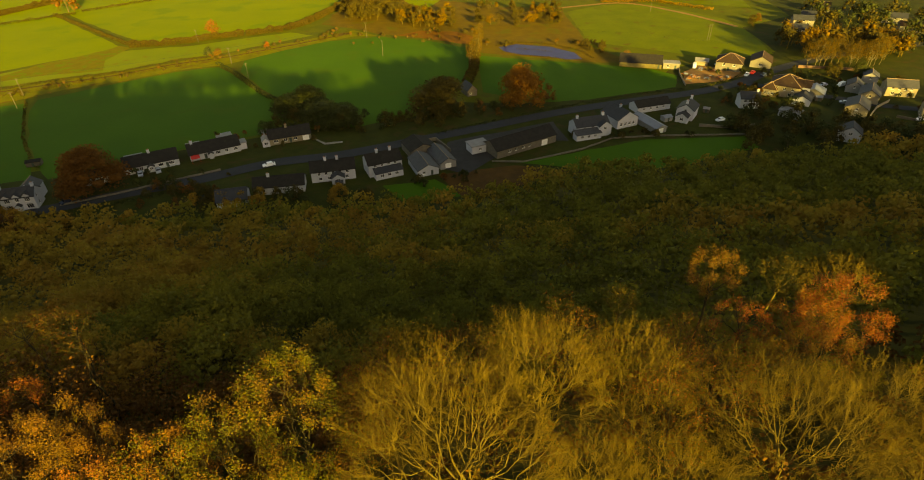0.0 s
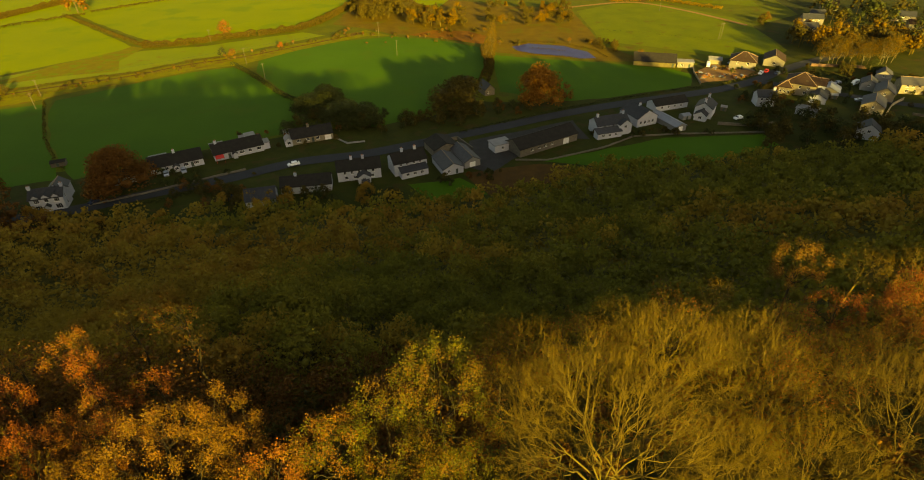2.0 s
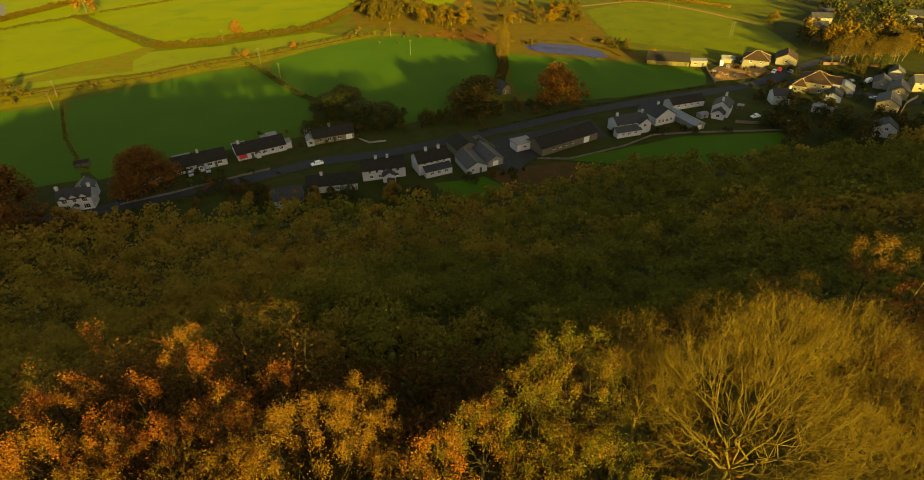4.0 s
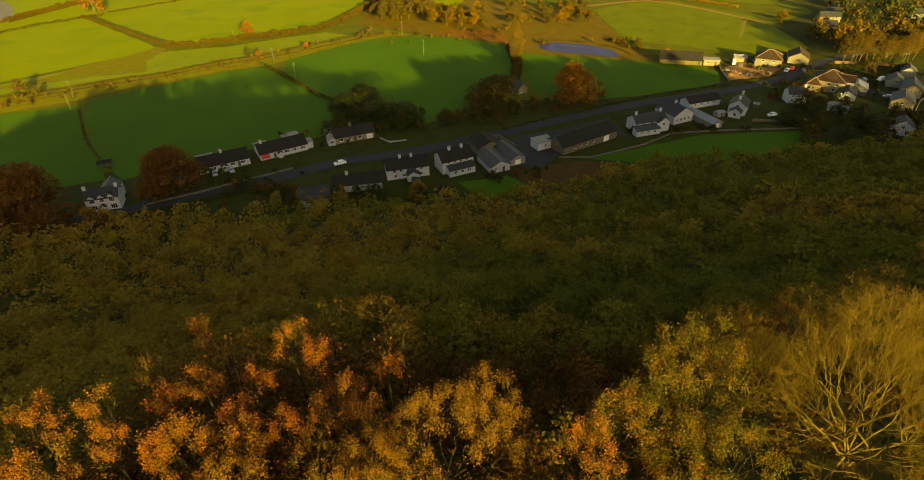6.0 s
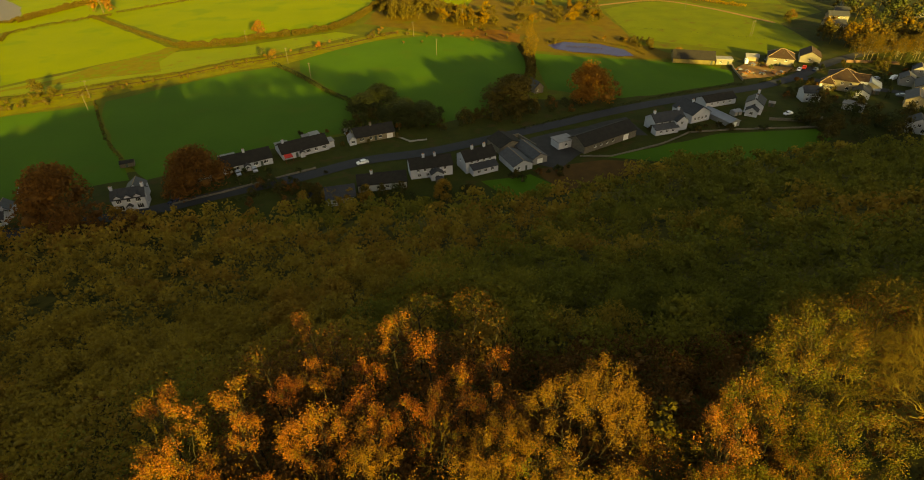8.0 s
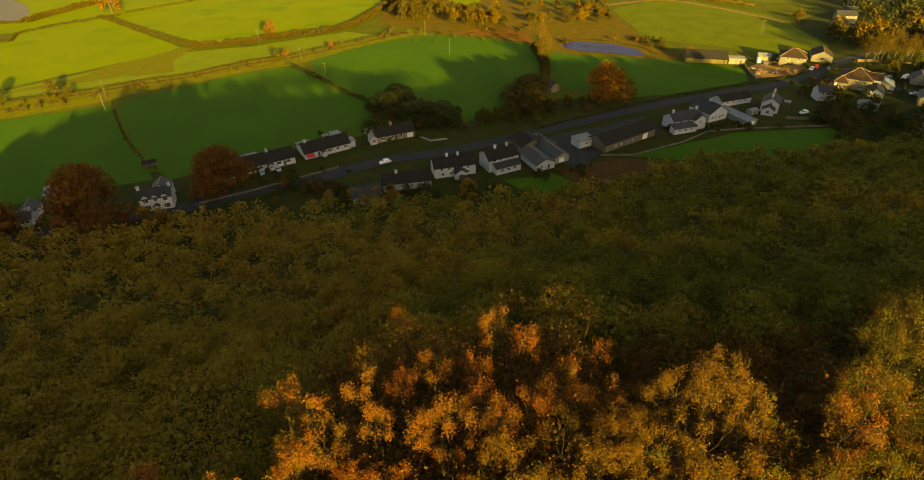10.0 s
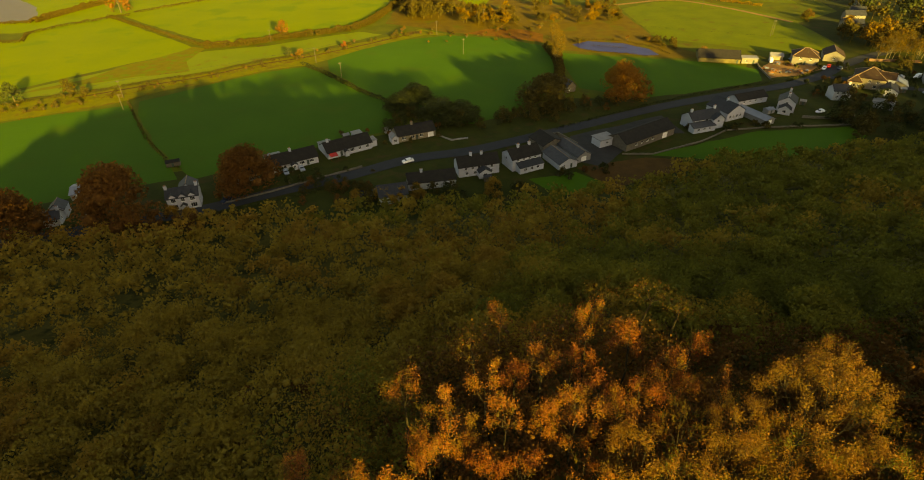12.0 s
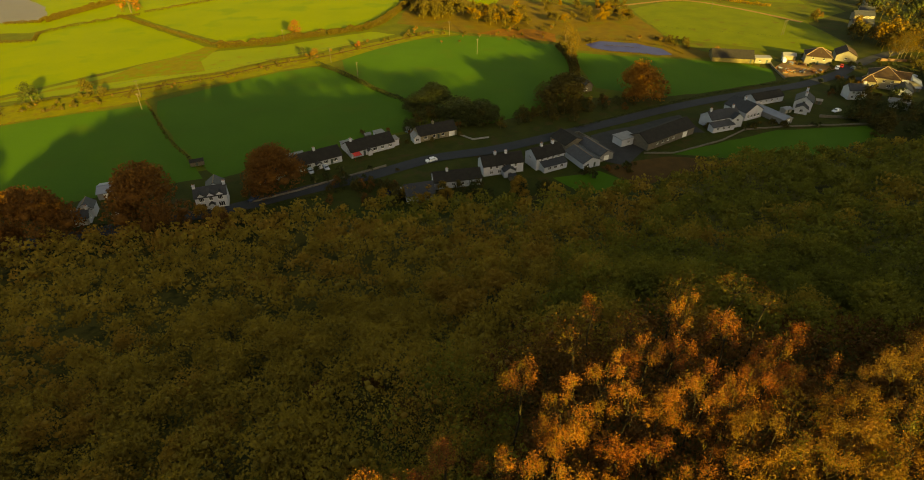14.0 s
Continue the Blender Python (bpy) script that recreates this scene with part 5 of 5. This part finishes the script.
hedge([(166, 236), (178, 250), (184, 266), (182, 284)], 1.6, 1.5, "leaf_evergreen", "dark clipped garden hedge in the village")
hedge([(122, 246), (136, 250), (146, 262)], 1.6, 1.6, "leaf_evergreen", "dark garden hedge beside the street")
hedge([(160, 222), (170, 214), (186, 206)], 2.0, 1.8, "leaf_hedge", "overgrown brown garden hedge")
hedge([(22, 340), (36, 347), (58, 340), (72, 326), (76, 312)], 2.2, 1.0, "leaf_scrub", "brown reeds along the pond's edge", 0.2, 0.5)
hedge([(34, 333), (46, 330), (56, 325)], 2.0, 0.8, "leaf_scrub", "brown reed bed standing in the pond", 0.3, 0.5)
hedge([(25, 328), (36, 320), (52, 315), (62, 309)], 2.2, 0.9, "leaf_scrub", "reeds on the pond's near bank", 0.35, 0.5)
hedge([(118, 262), (135, 272), (150, 283)], 1.5, 1.2, "leaf_green", "green roadside verge hedge")

KINDS = {k: small_tree(200 + j, k, 10.0, 9.5, 14, 650, 0.5, 0.5, 0.62) for j, k in enumerate(("leaf_rust", "leaf_orange", "leaf_copper", "leaf_amber", "leaf_gold", "leaf_evergreen", "leaf_brown_lifted", "leaf_olive_lifted", "leaf_maroon", "leaf_hedge", "leaf_scrub"))}
GREAT = {k: small_tree(230 + j, k, 10.0, 11.0, 40, 8000, 0.34, 0.5, 0.6) for j, k in enumerate(("leaf_maroon", "leaf_copper", "leaf_hedge", "leaf_evergreen"))}
VALLEY_TREES = [
    ("leaf_maroon", -129.3, 172, (2.0, 2.0, 1.65), "dark red-brown tree beside the white house"), ("leaf_maroon", -163, 149, (2.4, 2.4, 2.25), "large rounded rust-brown tree by the road"), ("leaf_maroon", -193, 138, (2.2, 2.2, 2.15), "rust-brown tree near a small house"), ("leaf_maroon", -136, 164, 0.7, "small rust-brown roadside tree"),
    ("leaf_copper", 28.5, 246, (2.1, 2.1, 1.8), "broad tree with an orange sunlit crown"), ("leaf_hedge", -8, 242, (2.6, 2.6, 1.4), "broad brown tree by the road"), ("leaf_maroon", 42, 251, 0.8, "small rust tree by the road"), ("leaf_scrub", 8, 303, (0.8, 0.8, 1.2), "narrow golden tree in a field corner"), ("leaf_scrub", 9, 312, (0.8, 0.8, 1.3), "narrow golden tree in a field corner"),
    ("leaf_evergreen", -77, 238, (1.6, 1.6, 0.95), "dark evergreen clump behind a bungalow"), ("leaf_evergreen", -60, 229, (2.0, 2.0, 0.95), "dark evergreen clump behind a bungalow"), ("leaf_evergreen", -70, 248, (1.6, 1.6, 1.0), "dark tree in a field hedge"), ("leaf_evergreen", -50, 226, (1.6, 1.6, 0.9), "dark tree at the bungalow's end"),
    ("leaf_amber", -160, 374, 1.15, "rounded orange bush in a hedge"), ("leaf_amber", -300, 452, 1.9, "bright orange tree at a hedge corner"), ("leaf_gold", -140, 326, 0.65, "pale golden bush by the track"), ("leaf_orange", -116, 342, 0.55, "brown bush by the track"), ("leaf_evergreen", -148, 331, 0.6, "dark bush by the track"), ("leaf_hedge", -244, 272, 1.0, "brown thorn tree by the track"), ("leaf_evergreen", -270, 268, 1.15, "dark thorn tree by the track"), ("leaf_hedge", -237, 272, 0.6, "brown thorn bush by the track"), ("leaf_hedge", -285, 255, 0.7, "brown scrub by the track"),
    ("leaf_gold", 93, 306, 0.7, "golden tree behind the barn"), ("leaf_evergreen", 98, 308, 0.5, "low bush behind the barn"),
]
for k, x, y, s, label in VALLEY_TREES:
    plant(GREAT[k] if k in GREAT and (isinstance(s, tuple) or s > 1.45) else KINDS[k], "tree", label, x, y, s, rng.uniform(0, 6.28), "", 0.0)
# groves: area, count, kinds, sizes
GROVES = [
    ((-84, -44, 408, 462), 60, ("leaf_hedge", "leaf_hedge", "leaf_scrub"), (0.8, 1.1), "brown autumn tree in a valley grove"),
    ((-46, 0, 386, 428), 46, ("leaf_scrub", "leaf_tan", "leaf_hedge"), (0.55, 0.95), "golden-brown tree in a row beside the heath"),
    ((14, 75, 385, 440), 40, ("leaf_scrub", "leaf_hedge", "leaf_tan", "leaf_hedge"), (0.4, 0.85), "golden scrub tree on the heath"),
    ((70, 92, 318, 345), 14, ("leaf_hedge", "leaf_scrub"), (0.25, 0.5), "scrub bush near the pond"),
    ((190, 250, 298, 338), 56, ("leaf_scrub", "leaf_hedge", "leaf_tan"), (1.0, 1.5), "tall golden-brown tree in the village wood"),
    ((235, 330, 300, 400), 46, ("leaf_evergreen", "leaf_hedge", "leaf_evergreen"), (1.0, 1.5), "tall dark tree in the village wood"),
    ((112, 148, 192, 232), 26, ("leaf_hedge", "leaf_evergreen", "leaf_hedge"), (0.6, 0.95), "shaded tree in a village garden"),
    ((158, 205, 180, 212), 26, ("leaf_hedge", "leaf_evergreen"), (0.6, 1.0), "shaded tree above the street"),
    ((-36, 2, 222, 236), 18, ("leaf_hedge", "leaf_evergreen", "leaf_hedge"), (0.5, 0.85), "dark brown tree between the road and the pasture"),
    ((-6, 24, 232, 244), 9, ("leaf_hedge", "leaf_evergreen", "leaf_maroon"), (0.4, 0.7), "shaded shrub between two broad trees"),
    ((-82, -42, 216, 236), 20, ("leaf_evergreen", "leaf_hedge", "leaf_evergreen"), (0.45, 0.8), "dark tree behind a bungalow garden"),
    ((-170, -118, 144, 152), 16, ("leaf_hedge", "leaf_maroon", "leaf_rust"), (0.45, 0.75), "shaded brown tree on the wood's edge by the road"),
    ((-112, -84, 158, 172), 16, ("leaf_hedge", "leaf_evergreen", "leaf_maroon"), (0.3, 0.55), "shaded shrub by the road"),
    ((-90, -30, 154, 165), 34, ("leaf_hedge", "leaf_rust", "leaf_evergreen"), (0.4, 0.62), "shaded shrub behind the cottages"),
    ((190, 225, 340, 395), 9, ("leaf_hedge", "leaf_hedge", "leaf_gold"), (0.35, 0.6), "hedge tree among distant houses"),
    ((158, 184, 252, 284), 12, ("leaf_evergreen", "leaf_hedge"), (0.22, 0.45), "dark garden bush between village houses"),
    ((120, 146, 238, 262), 12, ("leaf_evergreen", "leaf_hedge", "leaf_maroon"), (0.25, 0.5), "dark garden tree beside the street"),
    ((186, 212, 268, 288), 12, ("leaf_evergreen", "leaf_hedge"), (0.35, 0.7), "dark tree below the village wood"),
    ((120, 200, 450, 500), 22, ("leaf_hedge", "leaf_maroon", "leaf_gold"), (0.7, 1.1), "distant brown tree beyond the pastures"),
]
for (x0, x1, y0, y1), n, kinds, (s0, s1), label in GROVES:
    if n < 40:
        for _ in range(n):
            x, y = rng.uniform(x0, x1), rng.uniform(y0, y1)
            plant(KINDS[kinds[rng.integers(0, len(kinds))]], "tree", label, x, y, rng.uniform(s0, s1), rng.uniform(0, 6.28), label, float(height(x, y)))
        continue
    gv, gf, gm, count = [], [], [], 0
    for _ in range(n):
        x, y, s, k = rng.uniform(x0, x1), rng.uniform(y0, y1), rng.uniform(s0, s1), rng.integers(0, len(kinds))
        v, f = crown_clumps(rng, 9.5 * s, 10 * s, 14, 320, 0.5, COARSE, 0.5)
        stems = np.array([(x, y, 0.0, x + 0.2, y, 6.5 * s, 0.22 * s, 0.1 * s)] + [(x, y, 3.0 * s + j * 0.6, *(v[rng.integers(0, 160)] + [x, y, 0]), 0.09 * s, 0.04 * s) for j in range(8)])
        tv, tf = rods(stems, 4)
        tf = np.concatenate([tf[:, [0, 1, 2]], tf[:, [0, 2, 3]]])
        gv += [v + [x, y, 0], tv]
        gf += [f + count, tf + count + len(v)]
        gm += [np.full(len(f), k), np.full(len(tf), len(kinds))]
        count += len(v) + len(tv)
    me = faces_mesh("grove", np.concatenate(gv), np.concatenate(gf), [M[k] for k in kinds] + [M["bark_pale"]], np.concatenate(gm))
    tagged(part("grove", me, None), "dense grove: " + label, "grove", kind="stuff")

# pale-stemmed trees along the front of the village wood
STEMMED = [crown_tree(600 + j, 15.0, 4.2, 6.5, "leaf_scrub", leaves=60, gaps=0.3, puff=(0.5, 0.5, 0.6), leaf_size=0.3, space=1.9, twigs=4, bark="birch", low=-0.5, second="leaf_tan") for j in range(3)]
for j in range(13):
    x, y = 184 + 3.4 * j + random.uniform(-1, 1), 288 + random.uniform(-2.5, 4.0)
    plant(STEMMED[j % 3], "tree", "tall pale-stemmed tree with thin golden leaves", x, y, random.uniform(0.75, 1.1), random.uniform(0, 6.28), "pale-stemmed trees of the village wood", 0.0)
for x, y, tall in ((6.5, 300, 1.0), (9.5, 306, 1.1), (10.5, 316, 1.05), (11.5, 328, 0.95), (12.5, 342, 0.9)):
    plant(STEMMED[1], "tree", "narrow golden tree standing in a field corner", x, y, (tall * 0.62, tall * 0.62, tall), random.uniform(0, 6.28), "narrow trees in the field corner", 0.0)

# ---- poles, wires, walls, cars and clutter ----


def power_pole(x, y, tall=9.0, lean=0.0, label="weathered wooden power pole with a short crossarm", double=False):
    root = thing("power_pole", label, "pole", pose(x, y, 0, 0, lean, 25), "power poles")
    for k in range(2 if double else 1):
        bm = bmesh.new()
        tube(bm, (k * 1.8, 0, -0.3), (k * 1.8, 0, tall), 0.13, 0.09, 8)
        part("pole", bm, M["wood"], root)
    bm = bmesh.new()
    box(bm, -0.9, -0.06, tall - 0.6, 0.9 + (1.8 if double else 0), 0.06, tall - 0.46)
    part("crossarm", bm, M["wood"], root)
    for s in (-0.8, 0.0, 0.8):
        bm = bmesh.new()
        tube(bm, (s, 0, tall - 0.46), (s, 0, tall - 0.2), 0.05, 0.03, 6)
        part("insulator", bm, M["rubber"], root)
    return root


POLES = [(-217, 268, 9.0), (-210, 252, 8.0), (-129, 315, 9.0), (-111, 288, 8.5), (-59, 366, 9.0), (-44, 324, 9.0), (139, 419, 9.0), (-26, 396, 9.0), (-165, 360, 8.0)]
for x, y, tall in POLES:
    power_pole(x, y, tall, random.uniform(-1.5, 1.5))
power_pole(152, 344, 9.5, 0, "double wooden power pole in a pasture", True)


def wire(a, b, sag=0.8):
    segs = []
    for off in (-0.8, 0.0, 0.8):
        pts = [np.array([a[0] + off * 0.4 + (b[0] - a[0]) * t, a[1] + off * 0.8 + (b[1] - a[1]) * t, a[2] + (b[2] - a[2]) * t - 4 * sag * t * (1 - t)]) for t in np.linspace(0, 1, 13)]
        segs += [(*p, *q, 0.014, 0.014) for p, q in zip(pts, pts[1:])]
    tagged(part("power_line", faces_mesh("power_line", *rods(np.array(segs), 3), [M["rubber"]]), None), "three thin black sagging power wires", "power line")


wire((-217, 268, 8.8), (-129, 315, 8.8))
wire((-129, 315, 8.8), (-59, 366, 8.8))
wire((-217, 268, 8.8), (-300, 220, 8.8))
wire((-44, 324, 8.8), (-59, 366, 8.8))


def car(x, y, turn, paint, label, long=4.2, van=False):
    """A parked car: body with cabin, glass and four wheels."""
    root = thing("van" if van else "car", label, "van" if van else "car", pose(x, y, 0.18, 0, 0, turn))
    w, top = 1.75, 2.1 if van else 1.45
    prof = [(-0.5, 0.25), (-0.5, 0.75), (-0.44, 0.85), (-0.25, 0.92), (-0.13, top), (0.28, top), (0.42, 0.95), (0.5, 0.85), (0.5, 0.25)]
    if van:
        prof = [(-0.5, 0.3), (-0.5, 0.9), (-0.38, 1.1), (-0.27, top - 0.05), (-0.2, top), (0.49, top), (0.5, top - 0.1), (0.5, 0.3)]
    bm = bmesh.new()
    rings = []
    for s in (-1, 1):
        rings.append([bm.verts.new((px * long, s * w / 2 * (0.86 if pz > 1.0 else 1), pz)) for px, pz in prof])
    n = len(prof)
    for k in range(n):
        bm.faces.new((rings[0][k], rings[0][(k + 1) % n], rings[1][(k + 1) % n], rings[1][k]))
    bm.faces.new(rings[0][::-1]), bm.faces.new(rings[1])
    bmesh.ops.recalc_face_normals(bm, faces=bm.faces[:])
    bmesh.ops.bevel(bm, geom=bm.edges[:], offset=0.05, segments=2, affect="EDGES")
    part("body", bm, paint, root)
    for nm, (x0, x1, z0, z1) in (("windscreen", (-0.24, -0.14, 0.98, top - 0.08)), ("rear_window", (0.3, 0.405, 1.0, top - 0.08))):
        if van and nm == "rear_window":
            continue
        bm = bmesh.new()
        a, b = (x0, x1) if nm == "windscreen" else (x1, x0)
        bm.faces.new([bm.verts.new((px * long + (-0.03 if nm == "windscreen" else 0.03), s * 0.7, pz)) for px, s, pz in ((a, -1, z0), (a, 1, z0), (b, 1, z1), (b, -1, z1))])
        part(nm, bm, M["glass"], root)
    for s in (-1, 1):
        bm = bmesh.new()
        y0 = s * (w / 2 * 0.9 + 0.03)
        x1 = -0.08 if van else 0.25
        bm.faces.new([bm.verts.new((px * long, y0, pz)) for px, pz in ((-0.17, 1.02), (x1 + 0.03, 1.02), (x1, top - 0.14), (-0.11, top - 0.14))])
        part("side_window", bm, M["glass"], root)
    for px in (-0.31, 0.31):
        for s in (-1, 1):
            bm = bmesh.new()
            tube(bm, (px * long, s * (w / 2 - 0.16), 0.2), (px * long, s * (w / 2 + 0.02), 0.2), 0.31, 0.31, 14)
            tyre = part("wheel", bm, M["rubber"], root)
            bm = bmesh.new()
            tube(bm, (px * long, s * (w / 2 + 0.0), 0.2), (px * long, s * (w / 2 + 0.035), 0.2), 0.18, 0.16, 10)
            part("hubcap", bm, M["car_blue"], tyre)
    return root


car(-72.5, 187.6, 26, M["car_white"], "white estate car parked on the roadside", 4.6)
car(-113, 184.5, 118, M["car_blue"], "silver car on a bungalow drive")
car(-118.5, 182.0, 118, M["car_blue"], "silver car beside a bungalow porch")
car(-84, 164.5, 60, M["car_blue"], "silver car beside a cottage gable")
car(-88, 163.5, 60, M["car_dark"], "dark car beside a cottage gable")
car(-178, 155.5, 20, M["car_white"], "white car in the corner of a yard")
car(-135, 163, 60, M["car_dark"], "dark car beside the white house")
car(195.5, 218.5, 10, M["car_white"], "white car outside the street-end house")
car(126, 293, 70, M["car_white"], "white van standing in the scrap yard", 5.0, True)
car(186, 261, 30, M["car_white"], "white van parked behind the terrace", 4.8, True)
car(148, 279, 50, M["car_white"], "white car by the road junction")
car(152, 281.5, 50, M["red"], "red car by the road junction")
car(156, 278, 40, M["car_dark"], "dark car by the road junction")
car(178, 262, 20, M["car_blue"], "silver car in a house drive")
car(112, 222, 20, M["car_white"], "white car in a back garden")
car(175, 239, -25, M["car_blue"], "silver car parked in the street")
car(140, 296, 10, M["car_blue"], "silver car behind the hut")


def stone_wall(pts, tall, material, label, wide=0.4):
    bm = bmesh.new()
    for a, b in zip(pts, pts[1:]):
        L, turn = math.dist(a, b), math.degrees(math.atan2(b[1] - a[1], b[0] - a[0]))
        m = pose(a[0], a[1], 0, 0, 0, turn)
        s = 0.0
        while s < L:
            step = min(random.uniform(1.4, 2.2), L - s)
            h = tall + random.uniform(-0.08, 0.08)
            box(bm, s, -wide / 2, -0.1, s + step, wide / 2, h, m)
            s += step
    return tagged(part("garden_wall", bm, material), label, "wall")


stone_wall([(-136, 161), (-120, 168.5), (-104, 177.5), (-90, 185)], 0.7, M["stone"], "low grey stone wall along the road")
stone_wall([(-60, 211), (-55, 206), (-48, 207.5)], 0.6, M["render_grey"], "low grey rendered wall turning at a bungalow drive")
stone_wall([(-20, 203), (-10, 207.5), (-4, 197)], 1.6, M["stone"], "pale stone wall round a dark yard")
stone_wall([(12, 188), (24, 187), (48, 197), (62, 206.5), (80, 208), (118, 208)], 0.6, M["stone"], "pale stone wall above the paddock")
stone_wall([(101, 217), (116, 214), (124, 216)], 1.2, M["stone"], "stone garden wall behind the houses")
stone_wall([(112, 266), (115, 284), (117, 290)], 1.0, M["stone"], "stone wall beside the scrap yard")
stone_wall([(180, 290), (196, 287), (206, 284)], 1.4, M["brick"], "brown brick wall below the village wood")
stone_wall([(176, 222), (186, 233), (196, 240)], 1.3, M["render_cream"], "cream garden wall along the terrace")
stone_wall([(188, 222.5), (200, 214)], 1.1, M["wood"], "pale timber fence panel run")

# scrap and sheds in the yard
for k in range(14):
    x, y = 116 + random.uniform(0, 22), 272 + random.uniform(0, 18)
    root = thing("scrap_heap", "rusty heap of scrap metal and timber", "scrap", pose(x, y, 0.155, 0, 0, random.uniform(0, 180)), "scrap in the yard")
    for j in range(6):
        bm = bmesh.new()
        l, w, h = random.uniform(0.8, 2.6), random.uniform(0.3, 1.0), random.uniform(0.15, 0.6)
        box(bm, -l / 2, -w / 2, -h / 2, l / 2, w / 2, h / 2, pose(random.uniform(-1, 1), random.uniform(-1, 1), 0.3 + j * 0.14, random.uniform(-14, 14), random.uniform(-14, 14), random.uniform(0, 180)))
        part("scrap_piece", bm, M[random.choice(["rust", "rust", "felt", "wood", "sheet_roof"])], root)


def garden_shed(x, y, turn, label, roof="felt", wall="wood", w=2.6, d=2.0):
    root = thing("garden_shed", label, "shed", pose(x, y, 0, 0, 0, turn), "garden sheds")
    bm = bmesh.new()
    box(bm, 0, 0, 0, w, d, 1.9)
    for px in (0, w):
        bm.faces.new([bm.verts.new(p) for p in ((px, 0, 1.9), (px, d, 1.9), (px, d / 2, 2.4))])
    part("wall", bm, M[wall], root)
    add_roof(root, w, d, 1.9, 0.5, "x", M[roof], 0.15)
    bm = bmesh.new()
    box(bm, w * 0.4, -0.04, 0.05, w * 0.4 + 0.8, 0.0, 1.75)
    part("door", bm, M["door"], root)


garden_shed(-100, 210, 28, "small felt-roofed timber garden shed")
garden_shed(-166, 190, 20, "small dark timber field shelter", "tile_dark", "wood", 5, 3)
garden_shed(-83, 215, 25, "small white garden shed behind a bungalow", "felt", "render_white")
garden_shed(60, 222, 15, "small timber shed in a garden")
garden_shed(108, 232, -30, "pale timber shed beside the house")
garden_shed(164, 243, -20, "small timber shed by the street", "sheet_roof")
garden_shed(88, 222, 20, "low shed with a blue sheet roof", "sheet_roof", "render_grey", 4, 3)
garden_shed(-44, 170, 10, "timber shed behind the cottages", "slate")

# garden shrubs and scrub
SHRUBS = [small_tree(301, "leaf_evergreen", 2.4, 3.0, 7, 170, 0.36), small_tree(302, "leaf_hedge", 2.2, 2.8, 7, 170, 0.36), small_tree(303, "leaf_maroon", 2.2, 2.6, 7, 170, 0.36), small_tree(304, "leaf_gold", 2.0, 2.6, 7, 170, 0.36)]
SHRUB_LABEL = ["low dark green garden shrub", "low olive-brown garden shrub", "low rust-brown autumn shrub", "low golden scrub bush"]
for (x0, x1, y0, y1), n, kinds in (((-122, -84, 172, 186), 16, (0, 1, 0)), ((-110, -60, 204, 222), 16, (0, 1, 2)), ((-20, 10, 168, 180), 10, (1, 2, 0)), ((44, 120, 206, 212), 14, (0, 1)), ((120, 180, 222, 262), 22, (0, 1, 2)), ((170, 220, 225, 275), 20, (0, 1, 2)), ((128, 180, 268, 300), 10, (0, 1)), ((10, 74, 338, 352), 16, (3, 1)), ((-60, 20, 350, 380), 22, (1, 1, 3)), ((-90, -60, 340, 385), 10, (3, 1))):
    for _ in range(n):
        x, y, k = random.uniform(x0, x1), random.uniform(y0, y1), random.choice(kinds)
        plant(SHRUBS[k], "shrub", SHRUB_LABEL[k], x, y, random.uniform(0.6, 1.5), random.uniform(0, 6.28), "garden shrubs", float(height(x, y)), "shrub")
for t in np.linspace(0, 1, 70):
    x, y = float(np.interp(t, [0, 0.3, 0.6, 1], [-285, -225, -160, -75])) + random.uniform(-3, 3), float(np.interp(t, [0, 0.3, 0.6, 1], [245, 270, 312, 372])) + random.uniform(-6, 6)
    k = random.choice((1, 1, 3, 1))
    plant(SHRUBS[k], "shrub", SHRUB_LABEL[k], x, y, random.uniform(0.4, 1.1), random.uniform(0, 6.28), "scrub along the track", 0.0, "shrub")
